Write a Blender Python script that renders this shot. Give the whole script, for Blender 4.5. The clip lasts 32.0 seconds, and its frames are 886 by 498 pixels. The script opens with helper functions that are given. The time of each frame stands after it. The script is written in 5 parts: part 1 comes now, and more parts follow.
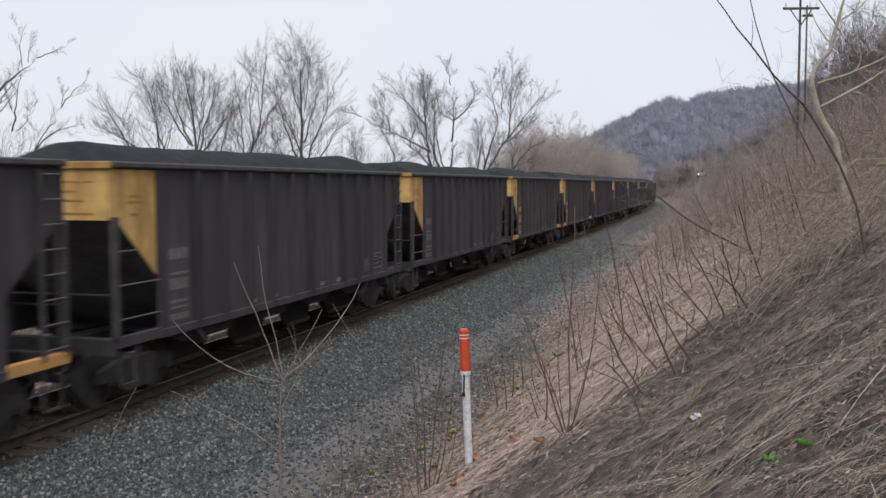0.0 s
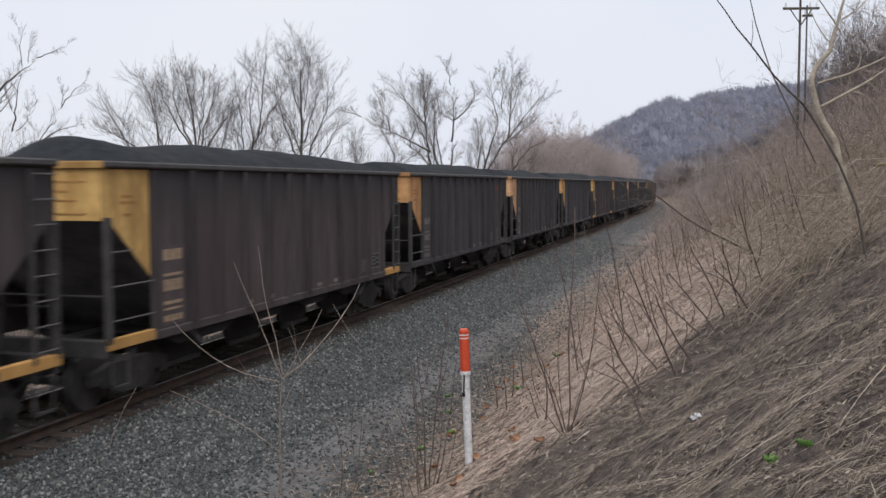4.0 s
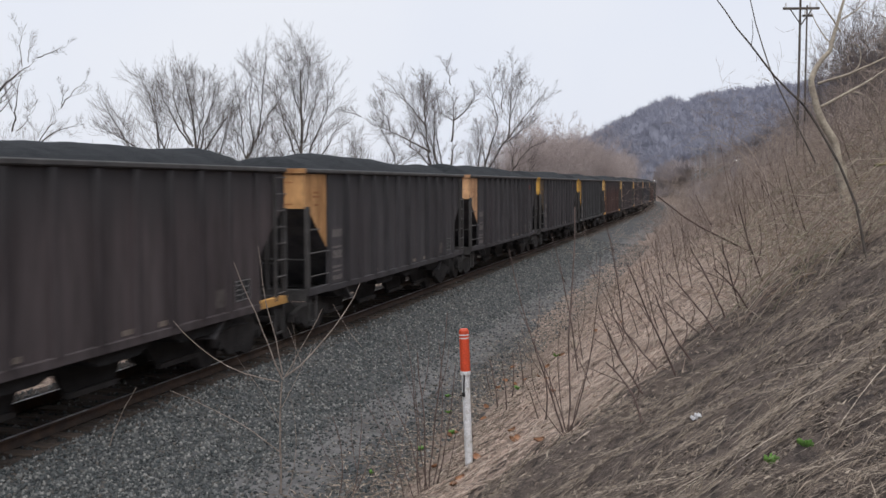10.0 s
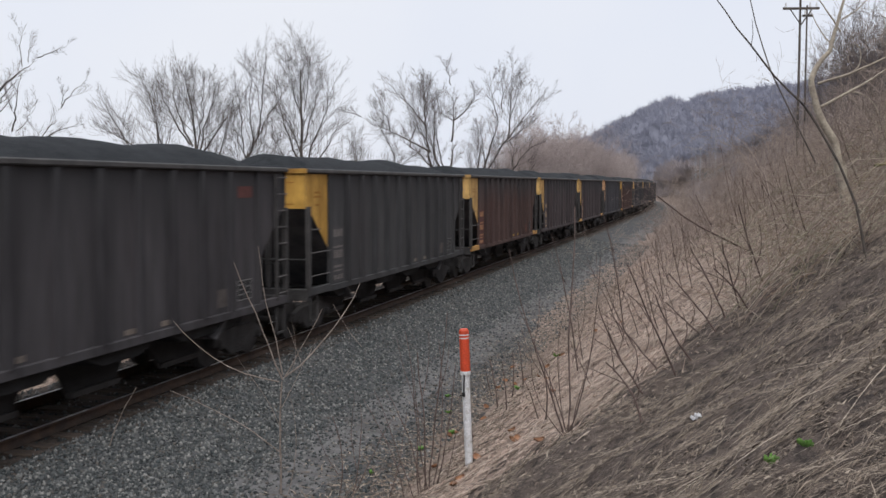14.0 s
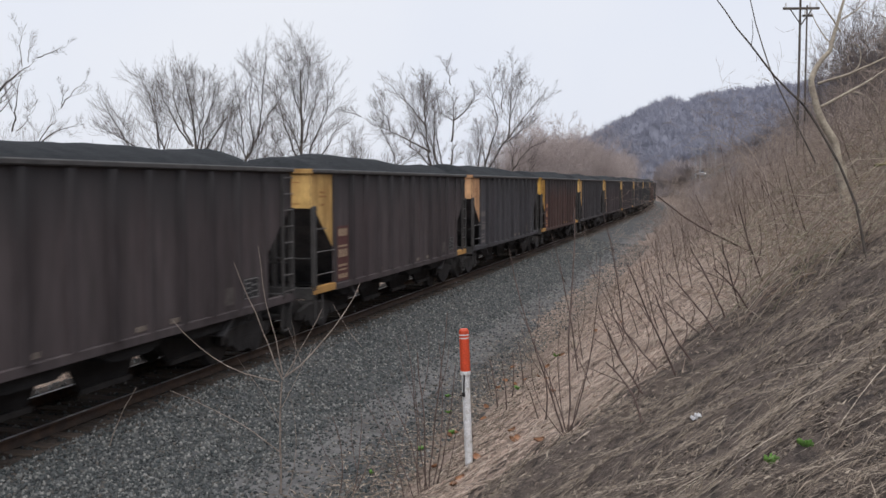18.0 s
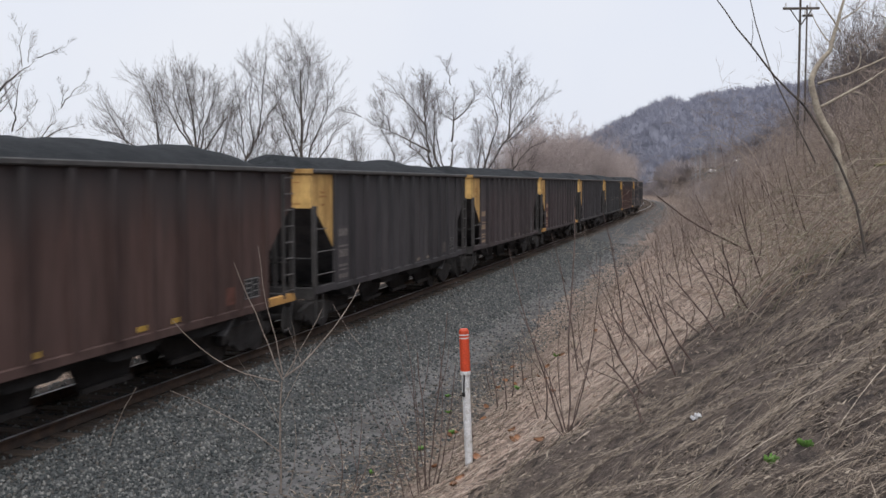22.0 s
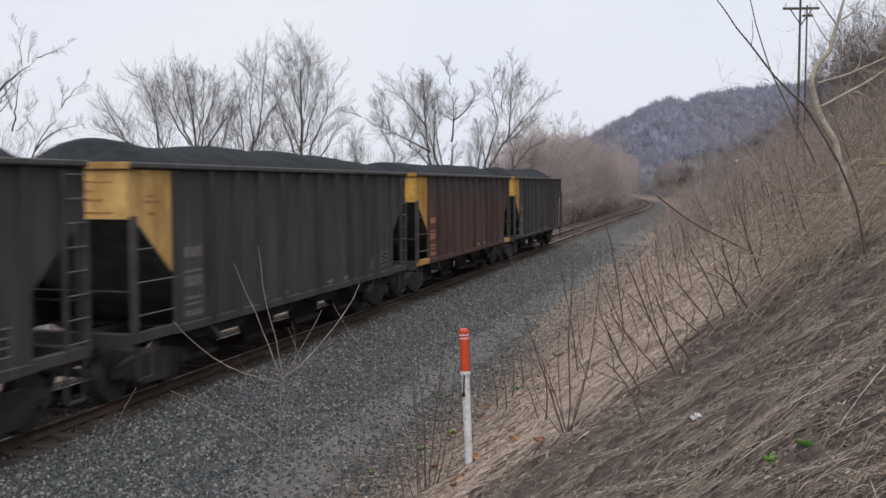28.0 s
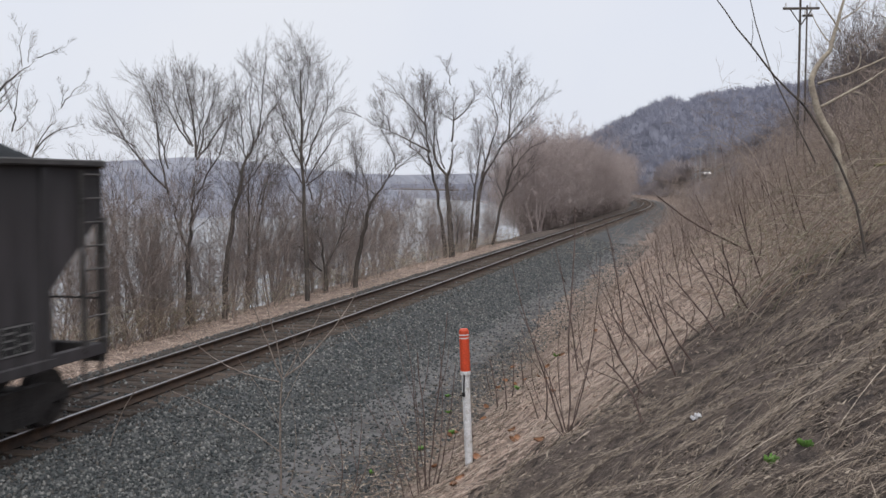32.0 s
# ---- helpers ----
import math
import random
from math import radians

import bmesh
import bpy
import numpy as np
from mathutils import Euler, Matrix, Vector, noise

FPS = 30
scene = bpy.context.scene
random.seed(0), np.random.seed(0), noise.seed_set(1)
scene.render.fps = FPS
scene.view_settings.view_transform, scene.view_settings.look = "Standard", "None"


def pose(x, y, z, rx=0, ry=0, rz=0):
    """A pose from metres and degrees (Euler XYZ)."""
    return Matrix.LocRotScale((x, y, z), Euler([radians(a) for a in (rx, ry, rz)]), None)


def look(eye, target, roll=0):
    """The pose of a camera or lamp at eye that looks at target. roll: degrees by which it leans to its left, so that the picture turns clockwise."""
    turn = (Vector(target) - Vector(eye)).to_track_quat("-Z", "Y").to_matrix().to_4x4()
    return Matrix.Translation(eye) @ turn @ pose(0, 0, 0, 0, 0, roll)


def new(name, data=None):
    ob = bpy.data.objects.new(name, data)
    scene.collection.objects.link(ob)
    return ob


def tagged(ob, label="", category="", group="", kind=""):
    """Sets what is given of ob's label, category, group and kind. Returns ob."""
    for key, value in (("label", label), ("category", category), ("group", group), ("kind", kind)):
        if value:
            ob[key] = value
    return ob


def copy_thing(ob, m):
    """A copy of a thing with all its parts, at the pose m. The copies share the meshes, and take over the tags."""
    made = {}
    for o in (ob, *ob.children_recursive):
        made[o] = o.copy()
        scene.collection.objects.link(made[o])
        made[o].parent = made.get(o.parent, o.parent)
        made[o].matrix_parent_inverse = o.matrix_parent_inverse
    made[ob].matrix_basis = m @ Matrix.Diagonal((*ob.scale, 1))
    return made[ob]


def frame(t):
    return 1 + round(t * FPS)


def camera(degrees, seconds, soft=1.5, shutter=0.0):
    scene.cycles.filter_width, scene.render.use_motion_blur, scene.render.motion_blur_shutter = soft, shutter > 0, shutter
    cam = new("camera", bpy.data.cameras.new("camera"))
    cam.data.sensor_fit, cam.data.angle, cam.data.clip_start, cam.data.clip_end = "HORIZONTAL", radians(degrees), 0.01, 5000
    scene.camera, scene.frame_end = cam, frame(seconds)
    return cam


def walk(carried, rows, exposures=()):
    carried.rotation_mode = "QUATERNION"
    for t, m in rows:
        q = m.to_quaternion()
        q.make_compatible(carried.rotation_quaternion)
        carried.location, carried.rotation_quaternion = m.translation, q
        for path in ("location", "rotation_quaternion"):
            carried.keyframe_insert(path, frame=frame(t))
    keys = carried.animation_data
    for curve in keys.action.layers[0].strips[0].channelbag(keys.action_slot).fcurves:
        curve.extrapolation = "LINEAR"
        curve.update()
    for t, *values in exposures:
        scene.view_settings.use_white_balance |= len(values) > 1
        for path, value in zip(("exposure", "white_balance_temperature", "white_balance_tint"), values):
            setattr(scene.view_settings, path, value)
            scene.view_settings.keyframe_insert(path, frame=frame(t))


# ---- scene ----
# Camera on a hillside above a single track, looking along it.
cam = camera(47.9, 32.0, soft=1.5, shutter=0.45)
EYE = (0.0, 0.0, 3.726)
YAW, PITCH = 15.21, 3.72
AIM = pose(*EYE, 90 - PITCH, 0, YAW)
walk(cam, [(0.0, AIM), (32.0, AIM)], [(0.0, 0.06), (29.5, 0.06), (31.7, 0.0), (32.0, 0.0)])

# ---- light: flat overcast day ----
SUN_EL, SUN_AZ = 57.0, 163.0
world = bpy.data.worlds.new("overcast_sky")
scene.world = world
world.use_nodes = True
wt = world.node_tree
wt.nodes.clear()
w_out = wt.nodes.new("ShaderNodeOutputWorld")
w_bg = wt.nodes.new("ShaderNodeBackground")
w_sky = wt.nodes.new("ShaderNodeTexSky")
w_sky.sky_type = "NISHITA"
w_sky.sun_disc = False
w_sky.sun_elevation, w_sky.sun_rotation = radians(SUN_EL), radians(SUN_AZ)
w_sky.dust_density, w_sky.air_density = 3.0, 1.2
w_coord = wt.nodes.new("ShaderNodeTexCoord")
w_noise = wt.nodes.new("ShaderNodeTexNoise")
w_noise.inputs["Scale"].default_value, w_noise.inputs["Detail"].default_value = 2.2, 4.0
w_ramp = wt.nodes.new("ShaderNodeValToRGB")
w_ramp.color_ramp.elements[0].position, w_ramp.color_ramp.elements[0].color = 0.3, (8.0, 8.4, 9.5, 1)
w_ramp.color_ramp.elements[1].position, w_ramp.color_ramp.elements[1].color = 0.7, (8.95, 9.1, 9.65, 1)
w_mix = wt.nodes.new("ShaderNodeMix")
w_mix.data_type = "RGBA"
w_mix.inputs["Factor"].default_value = 0.92
wt.links.new(w_coord.outputs["Generated"], w_noise.inputs["Vector"])
wt.links.new(w_noise.outputs["Fac"], w_ramp.inputs["Fac"])
wt.links.new(w_sky.outputs["Color"], w_mix.inputs["A"])
wt.links.new(w_ramp.outputs["Color"], w_mix.inputs["B"])
wt.links.new(w_mix.outputs["Result"], w_bg.inputs["Color"])
w_bg.inputs["Strength"].default_value = 0.096
wt.links.new(w_bg.outputs["Background"], w_out.inputs["Surface"])

sun = new("sun", bpy.data.lights.new("sun", "SUN"))
sun.data.energy, sun.data.angle, sun.data.color = 2.1, radians(40), (1.0, 0.99, 0.965)
sun.matrix_basis = look((6, -20, 32), (0, 0, 0))


# ---- materials ----
def mat(name, a, b, rough=0.9, scale=8.0, fine=60.0, bump=0.3, metal=0.0, spec=0.3, stain=None, stain_scale=1.2,
        stretch=(1, 1, 1), tint=False, random=0.0, dust=None):
    """Two tones by coarse and fine noise, an optional stain tone at a larger scale, and a bump."""
    m = bpy.data.materials.new(name)
    m.use_nodes = True
    nt = m.node_tree
    bsdf = nt.nodes["Principled BSDF"]
    coord = nt.nodes.new("ShaderNodeTexCoord")
    mp = nt.nodes.new("ShaderNodeMapping")
    mp.inputs["Scale"].default_value = stretch
    nt.links.new(coord.outputs["Object"], mp.inputs["Vector"])

    def noise_tex(s, d=4.0):
        n = nt.nodes.new("ShaderNodeTexNoise")
        n.inputs["Scale"].default_value, n.inputs["Detail"].default_value = s, d
        nt.links.new(mp.outputs["Vector"], n.inputs["Vector"])
        return n

    def mix(kind, fac, x, y):
        n = nt.nodes.new("ShaderNodeMix")
        n.data_type, n.blend_type = "RGBA", kind
        for sock, val in (("Factor", fac), ("A", x), ("B", y)):
            if hasattr(val, "links"):
                nt.links.new(val, n.inputs[sock])
            else:
                n.inputs[sock].default_value = val if sock == "Factor" else (*val, 1)
        return n.outputs["Result"]

    def ramp(src, lo, hi):
        n = nt.nodes.new("ShaderNodeMapRange")
        n.inputs["From Min"].default_value, n.inputs["From Max"].default_value = lo, hi
        nt.links.new(src, n.inputs["Value"])
        return n.outputs["Result"]

    n1, n2 = noise_tex(scale), noise_tex(fine, 3.0)
    col = mix("MIX", ramp(n1.outputs["Fac"], 0.35, 0.65), a, b)
    col = mix("MULTIPLY", 0.6, col, mix("MIX", ramp(n2.outputs["Fac"], 0.3, 0.7), (0.6, 0.6, 0.6), (1.3, 1.3, 1.3)))
    if stain:
        n3 = noise_tex(stain_scale, 6.0)
        col = mix("MIX", ramp(n3.outputs["Fac"], 0.5, 0.72), col, stain)
    info = nt.nodes.new("ShaderNodeObjectInfo")
    if tint:
        col = mix("MULTIPLY", 1.0, col, info.outputs["Color"])
    if dust:
        # coal dust settled below the rim, with a ragged lower edge
        sep = nt.nodes.new("ShaderNodeSeparateXYZ")
        nt.links.new(coord.outputs["Object"], sep.inputs["Vector"])
        n4 = noise_tex(2.3, 5.0)
        add = nt.nodes.new("ShaderNodeMath")
        add.operation = "ADD"
        nt.links.new(sep.outputs["Z"], add.inputs[0])
        nt.links.new(n4.outputs["Fac"], add.inputs[1])
        m4 = nt.nodes.new("ShaderNodeMapRange")
        m4.inputs["From Min"].default_value, m4.inputs["From Max"].default_value, m4.inputs["To Max"].default_value = 3.35, 4.25, 0.75
        nt.links.new(add.outputs["Value"], m4.inputs["Value"])
        col = mix("MIX", m4.outputs["Result"], col, dust)
    if random:
        v = nt.nodes.new("ShaderNodeMapRange")
        v.inputs["To Min"].default_value, v.inputs["To Max"].default_value = 1 - random, 1 + random
        nt.links.new(info.outputs["Random"], v.inputs["Value"])
        cc = nt.nodes.new("ShaderNodeCombineColor")
        for ch in ("Red", "Green", "Blue"):
            nt.links.new(v.outputs["Result"], cc.inputs[ch])
        col = mix("MULTIPLY", 1.0, col, cc.outputs["Color"])
    nt.links.new(col, bsdf.inputs["Base Color"])
    bsdf.inputs["Roughness"].default_value, bsdf.inputs["Metallic"].default_value = rough, metal
    bsdf.inputs["Specular IOR Level"].default_value = spec
    if bump:
        bn = nt.nodes.new("ShaderNodeBump")
        bn.inputs["Strength"].default_value, bn.inputs["Distance"].default_value = bump, 0.02
        nt.links.new(n2.outputs["Fac"], bn.inputs["Height"])
        nt.links.new(bn.outputs["Normal"], bsdf.inputs["Normal"])
    return m


def island_mat(name, tones, rough=0.95, spec=0.1):
    """Each loose piece of a joined mesh takes one of the tones."""
    m = bpy.data.materials.new(name)
    m.use_nodes = True
    nt = m.node_tree
    bsdf = nt.nodes["Principled BSDF"]
    geo = nt.nodes.new("ShaderNodeNewGeometry")
    r = nt.nodes.new("ShaderNodeValToRGB")
    el = r.color_ramp.elements
    while len(el) < len(tones):
        el.new(0.5)
    for i, c in enumerate(tones):
        el[i].position, el[i].color = i / max(1, len(tones) - 1), (*c, 1)
    nt.links.new(geo.outputs["Random Per Island"], r.inputs["Fac"])
    nt.links.new(r.outputs["Color"], bsdf.inputs["Base Color"])
    bsdf.inputs["Roughness"].default_value = rough
    bsdf.inputs["Specular IOR Level"].default_value = spec
    return m


def wood_mat(name, a, b):
    """Soft two-tone twigs that let some light through."""
    m = bpy.data.materials.new(name)
    m.use_nodes = True
    nt = m.node_tree
    nt.nodes.clear()
    out, mix = nt.nodes.new("ShaderNodeOutputMaterial"), nt.nodes.new("ShaderNodeMixShader")
    d, t = nt.nodes.new("ShaderNodeBsdfDiffuse"), nt.nodes.new("ShaderNodeBsdfTranslucent")
    co, n, r = nt.nodes.new("ShaderNodeTexCoord"), nt.nodes.new("ShaderNodeTexNoise"), nt.nodes.new("ShaderNodeValToRGB")
    n.inputs["Scale"].default_value, n.inputs["Detail"].default_value = 0.03, 6.0
    r.color_ramp.elements[0].position, r.color_ramp.elements[0].color = 0.35, (*a, 1)
    r.color_ramp.elements[1].position, r.color_ramp.elements[1].color = 0.65, (*b, 1)
    nt.links.new(co.outputs["Object"], n.inputs["Vector"])
    nt.links.new(n.outputs["Fac"], r.inputs["Fac"])
    for sh in (d, t):
        nt.links.new(r.outputs["Color"], sh.inputs["Color"])
    mix.inputs["Fac"].default_value = 0.45
    nt.links.new(d.outputs["BSDF"], mix.inputs[1])
    nt.links.new(t.outputs["BSDF"], mix.inputs[2])
    nt.links.new(mix.outputs["Shader"], out.inputs["Surface"])
    return m


def glow_mat(name, color, strength):
    m = bpy.data.materials.new(name)
    m.use_nodes = True
    b = m.node_tree.nodes["Principled BSDF"]
    b.inputs["Base Color"].default_value = (*color, 1)
    b.inputs["Emission Color"].default_value = (*color, 1)
    b.inputs["Emission Strength"].default_value = strength
    return m


M_GROUND = mat("dark_slope_earth", (0.145, 0.117, 0.103), (0.056, 0.048, 0.045), 1.0, 11, 85, 1.0, spec=0.05, stain=(0.17, 0.138, 0.117), stain_scale=1.4)
M_PALE = mat("pale_straw_ground", (0.36, 0.28, 0.235), (0.18, 0.14, 0.12), 1.0, 9.0, 60, 1.0, spec=0.05, stain=(0.115, 0.09, 0.077), stain_scale=1.6)
M_OILY = mat("rusty_track_ballast", (0.095, 0.078, 0.068), (0.05, 0.043, 0.039), 0.95, 6, 35, 1.0, spec=0.1)
M_BALLAST = mat("ballast_bed", (0.056, 0.059, 0.062), (0.103, 0.106, 0.109), 0.95, 9, 40, 1.0, spec=0.15, stain=(0.105, 0.10, 0.097), stain_scale=0.35)
M_STONE = island_mat("ballast_stone", [(0.024, 0.026, 0.028), (0.088, 0.094, 0.097), (0.038, 0.042, 0.044), (0.15, 0.152, 0.15), (0.028, 0.036, 0.039), (0.26, 0.255, 0.245), (0.05, 0.06, 0.064), (0.11, 0.10, 0.09)], 0.9, 0.2)
M_DUST = mat("dusty_gravel_path", (0.17, 0.165, 0.166), (0.12, 0.117, 0.118), 0.95, 5, 45, 0.8, spec=0.1, stain=(0.08, 0.078, 0.076), stain_scale=0.9)
M_BRAMBLE = island_mat("bramble_twigs", [(0.12, 0.09, 0.085), (0.34, 0.27, 0.225), (0.20, 0.15, 0.13), (0.46, 0.395, 0.32), (0.17, 0.165, 0.11), (0.28, 0.19, 0.145)])
M_STRAW = island_mat("dead_grass", [(0.05, 0.042, 0.038), (0.25, 0.197, 0.155), (0.115, 0.092, 0.078), (0.43, 0.36, 0.29), (0.076, 0.062, 0.055), (0.19, 0.15, 0.12)])
M_MIDSTRAW = island_mat("upper_straw", [(0.17, 0.135, 0.115), (0.42, 0.34, 0.28), (0.27, 0.215, 0.18), (0.55, 0.46, 0.385)])
M_WAND = mat("dark_wand_bark", (0.155, 0.112, 0.102), (0.095, 0.072, 0.066), 0.9, 9, 50, 0.3, spec=0.1)
M_LITTER = island_mat("straw_and_leaves", [(0.32, 0.225, 0.18), (0.54, 0.42, 0.35), (0.25, 0.175, 0.14), (0.64, 0.53, 0.45), (0.40, 0.29, 0.235)])
M_BARK = mat("grey_bark", (0.13, 0.112, 0.10), (0.07, 0.062, 0.058), 1.0, 6, 40, 0.6, spec=0.05, stretch=(1, 1, 0.3))
M_TWIG = mat("bare_twigs", (0.145, 0.12, 0.112), (0.09, 0.076, 0.072), 1.0, 3, 20, 0, spec=0.05)
M_SAPLING = mat("sapling_bark", (0.30, 0.25, 0.225), (0.18, 0.15, 0.138), 1.0, 4, 25, 0.2, spec=0.05, random=0.25)
M_BRUSH = mat("brown_brush", (0.36, 0.295, 0.26), (0.24, 0.195, 0.17), 1.0, 3, 20, 0, spec=0.05, random=0.35)
M_HILLTREE = mat("dusky_hill_twigs", (0.18, 0.155, 0.155), (0.11, 0.096, 0.098), 1.0, 3, 20, 0, spec=0.05, random=0.25)
M_THICKET = mat("reddish_thicket", (0.47, 0.395, 0.375), (0.34, 0.29, 0.28), 1.0, 0.6, 20, 0, spec=0.05, random=0.15)
# hill woods: distance haze is put into the colour, paler and bluer than near twigs
M_HAZYHILL = wood_mat("haze_tinted_hill_woods", (0.335, 0.34, 0.40), (0.29, 0.295, 0.35))
# far bank: blue-grey air haze painted into both tones
M_HAZYBANK = wood_mat("far_bank_woods", (0.47, 0.48, 0.54), (0.36, 0.37, 0.43))
M_BANKBRUSH = wood_mat("bank_brush", (0.33, 0.275, 0.26), (0.25, 0.21, 0.20))
M_FARBRUSH = wood_mat("far_brush", (0.36, 0.32, 0.325), (0.28, 0.25, 0.255))
M_PALEBARK = mat("pale_bark", (0.42, 0.37, 0.30), (0.28, 0.24, 0.20), 1.0, 9, 50, 0.5, spec=0.05)
M_STEM = mat("shrub_stem", (0.34, 0.285, 0.25), (0.20, 0.165, 0.145), 0.9, 9, 50, 0.3, spec=0.1)
M_RAIL = mat("rusty_rail", (0.085, 0.055, 0.04), (0.05, 0.038, 0.032), 0.85, 5, 40, 0.3, spec=0.3)
M_RAILTOP = mat("worn_rail_head", (0.55, 0.55, 0.56), (0.42, 0.42, 0.44), 0.32, 4, 60, 0.05, metal=1.0)
M_TIE = mat("weathered_tie", (0.095, 0.075, 0.062), (0.065, 0.053, 0.047), 1.0, 3, 25, 0.8, spec=0.1, stretch=(0.3, 3, 1), random=0.35)
M_PAINT = mat("car_paint", (1.12, 1.1, 1.1), (0.70, 0.68, 0.69), 0.8, 1.1, 9, 0.2, spec=0.2, stretch=(1, 1, 0.12), tint=True, stain=(1.12, 1.02, 1.03), stain_scale=0.8, dust=(0.048, 0.047, 0.05))
M_ENDPAINT = mat("end_paint", (1.0, 1.0, 1.0), (0.80, 0.77, 0.74), 0.7, 2.0, 18, 0.1, spec=0.3, stretch=(1, 1, 0.3), tint=True, stain=(0.52, 0.46, 0.40), stain_scale=2.3)
M_RIM = mat("worn_top_rim", (0.085, 0.08, 0.08), (0.048, 0.046, 0.047), 0.6, 2.5, 20, 0.2, spec=0.4)
M_BLACK = mat("sooty_black_steel", (0.05, 0.049, 0.051), (0.036, 0.036, 0.037), 0.95, 3, 30, 0.3, spec=0.08)
M_IRON = mat("bare_grab_iron", (0.13, 0.12, 0.12), (0.09, 0.085, 0.085), 0.7, 6, 30, 0, spec=0.3)
M_FRAME = mat("grimy_frame_steel", (0.08, 0.075, 0.075), (0.052, 0.05, 0.05), 0.9, 3, 30, 0.3, spec=0.12)
M_SLOPE = mat("dusty_slope_sheet", (0.13, 0.125, 0.13), (0.085, 0.082, 0.086), 0.9, 2, 25, 0.3, spec=0.15)
M_COAL = mat("coal", (0.028, 0.031, 0.035), (0.017, 0.019, 0.022), 0.85, 6, 25, 1.0, spec=0.15)
M_MARK = mat("faded_stencil", (1.1, 1.1, 1.1), (0.75, 0.75, 0.75), 0.8, 6, 30, 0, spec=0.2, tint=True)
M_PATCH = mat("marking_patch", (1.1, 1.1, 1.1), (0.8, 0.8, 0.8), 0.8, 4, 30, 0, spec=0.2, tint=True)
M_DASH = mat("reflective_strip", (1.1, 1.1, 1.1), (0.75, 0.75, 0.75), 0.6, 4, 30, 0, spec=0.4, tint=True)
M_WATER = mat("river_water", (0.30, 0.31, 0.325), (0.25, 0.26, 0.275), 0.22, 0.2, 0.9, 1.0, spec=1.0)
M_WHITE = mat("white_enamel", (0.72, 0.72, 0.74), (0.62, 0.62, 0.64), 0.5, 12, 50, 0.05, spec=0.4, stain=(0.42, 0.4, 0.38), stain_scale=14)
M_ORANGE = mat("orange_enamel", (0.62, 0.075, 0.03), (0.52, 0.07, 0.03), 0.5, 12, 50, 0.05, spec=0.4)
M_LONG = island_mat("long_straw", [(0.30, 0.25, 0.20), (0.58, 0.50, 0.42), (0.42, 0.35, 0.28)])
M_TUFT = island_mat("tuft_straw", [(0.14, 0.11, 0.09), (0.34, 0.28, 0.22), (0.22, 0.175, 0.14), (0.45, 0.38, 0.31)])
M_MOSS = mat("mossy_bark", (0.24, 0.20, 0.11), (0.17, 0.15, 0.09), 1.0, 12, 50, 0.5, spec=0.05)
M_DRYLEAF = mat("dry_leaf", (0.30, 0.15, 0.08), (0.20, 0.10, 0.06), 0.9, 10, 40, 0.2, random=0.3)
M_LEAF = mat("fresh_leaf", (0.22, 0.42, 0.10), (0.14, 0.29, 0.07), 0.7, 12, 40, 0.2)


# ---- mesh helpers ----
def part(name, bm, material, parent=None, label="", smooth=False):
    me = bpy.data.meshes.new(name)
    bm.to_mesh(me)
    bm.free()
    me.materials.append(material)
    if smooth:
        me.shade_smooth()
    ob = new(name, me)
    if parent:
        ob.parent = parent
    if label:
        tagged(ob, label)
    return ob


def raw(name, verts, faces, material, parent=None, smooth=False):
    """A mesh from computed arrays; faces all have the same number of corners."""
    verts, faces = np.asarray(verts, np.float32), np.asarray(faces, np.int32)
    me = bpy.data.meshes.new(name)
    k = faces.shape[1]
    me.vertices.add(len(verts))
    me.vertices.foreach_set("co", verts.ravel())
    me.loops.add(faces.size)
    me.loops.foreach_set("vertex_index", faces.ravel())
    me.polygons.add(len(faces))
    me.polygons.foreach_set("loop_start", np.arange(0, faces.size, k, dtype=np.int32))
    me.update(calc_edges=True)
    me.materials.append(material)
    if smooth:
        me.shade_smooth()
    ob = new(name, me)
    if parent:
        ob.parent = parent
    return ob


def box(bm, x0, x1, y0, y1, z0, z1, bevel=0.0):
    r = bmesh.ops.create_cube(bm, size=1.0, matrix=Matrix.Translation(((x0 + x1) / 2, (y0 + y1) / 2, (z0 + z1) / 2)) @ Matrix.Diagonal((x1 - x0, y1 - y0, z1 - z0, 1)))
    if bevel:
        es = list({e for v in r["verts"] for e in v.link_edges})
        bmesh.ops.bevel(bm, geom=es, offset=bevel, segments=1, affect="EDGES")


def cyl(bm, p, q, r, seg=10, r2=None):
    p, q = Vector(p), Vector(q)
    d = q - p
    m = Matrix.Translation((p + q) / 2) @ d.to_track_quat("Z", "Y").to_matrix().to_4x4()
    bmesh.ops.create_cone(bm, cap_ends=True, segments=seg, radius1=r, radius2=r if r2 is None else r2, depth=d.length, matrix=m)


def prism(bm, poly, x0, x1, axis="x"):
    """Extrude a polygon of (y, z) points from x0 to x1."""
    a = [bm.verts.new((x0, y, z)) for y, z in poly]
    b = [bm.verts.new((x1, y, z)) for y, z in poly]
    n = len(poly)
    bm.faces.new(a[::-1])
    bm.faces.new(b)
    for i in range(n):
        bm.faces.new((a[i], a[(i + 1) % n], b[(i + 1) % n], b[i]))
    bmesh.ops.recalc_face_normals(bm, faces=bm.faces[:])


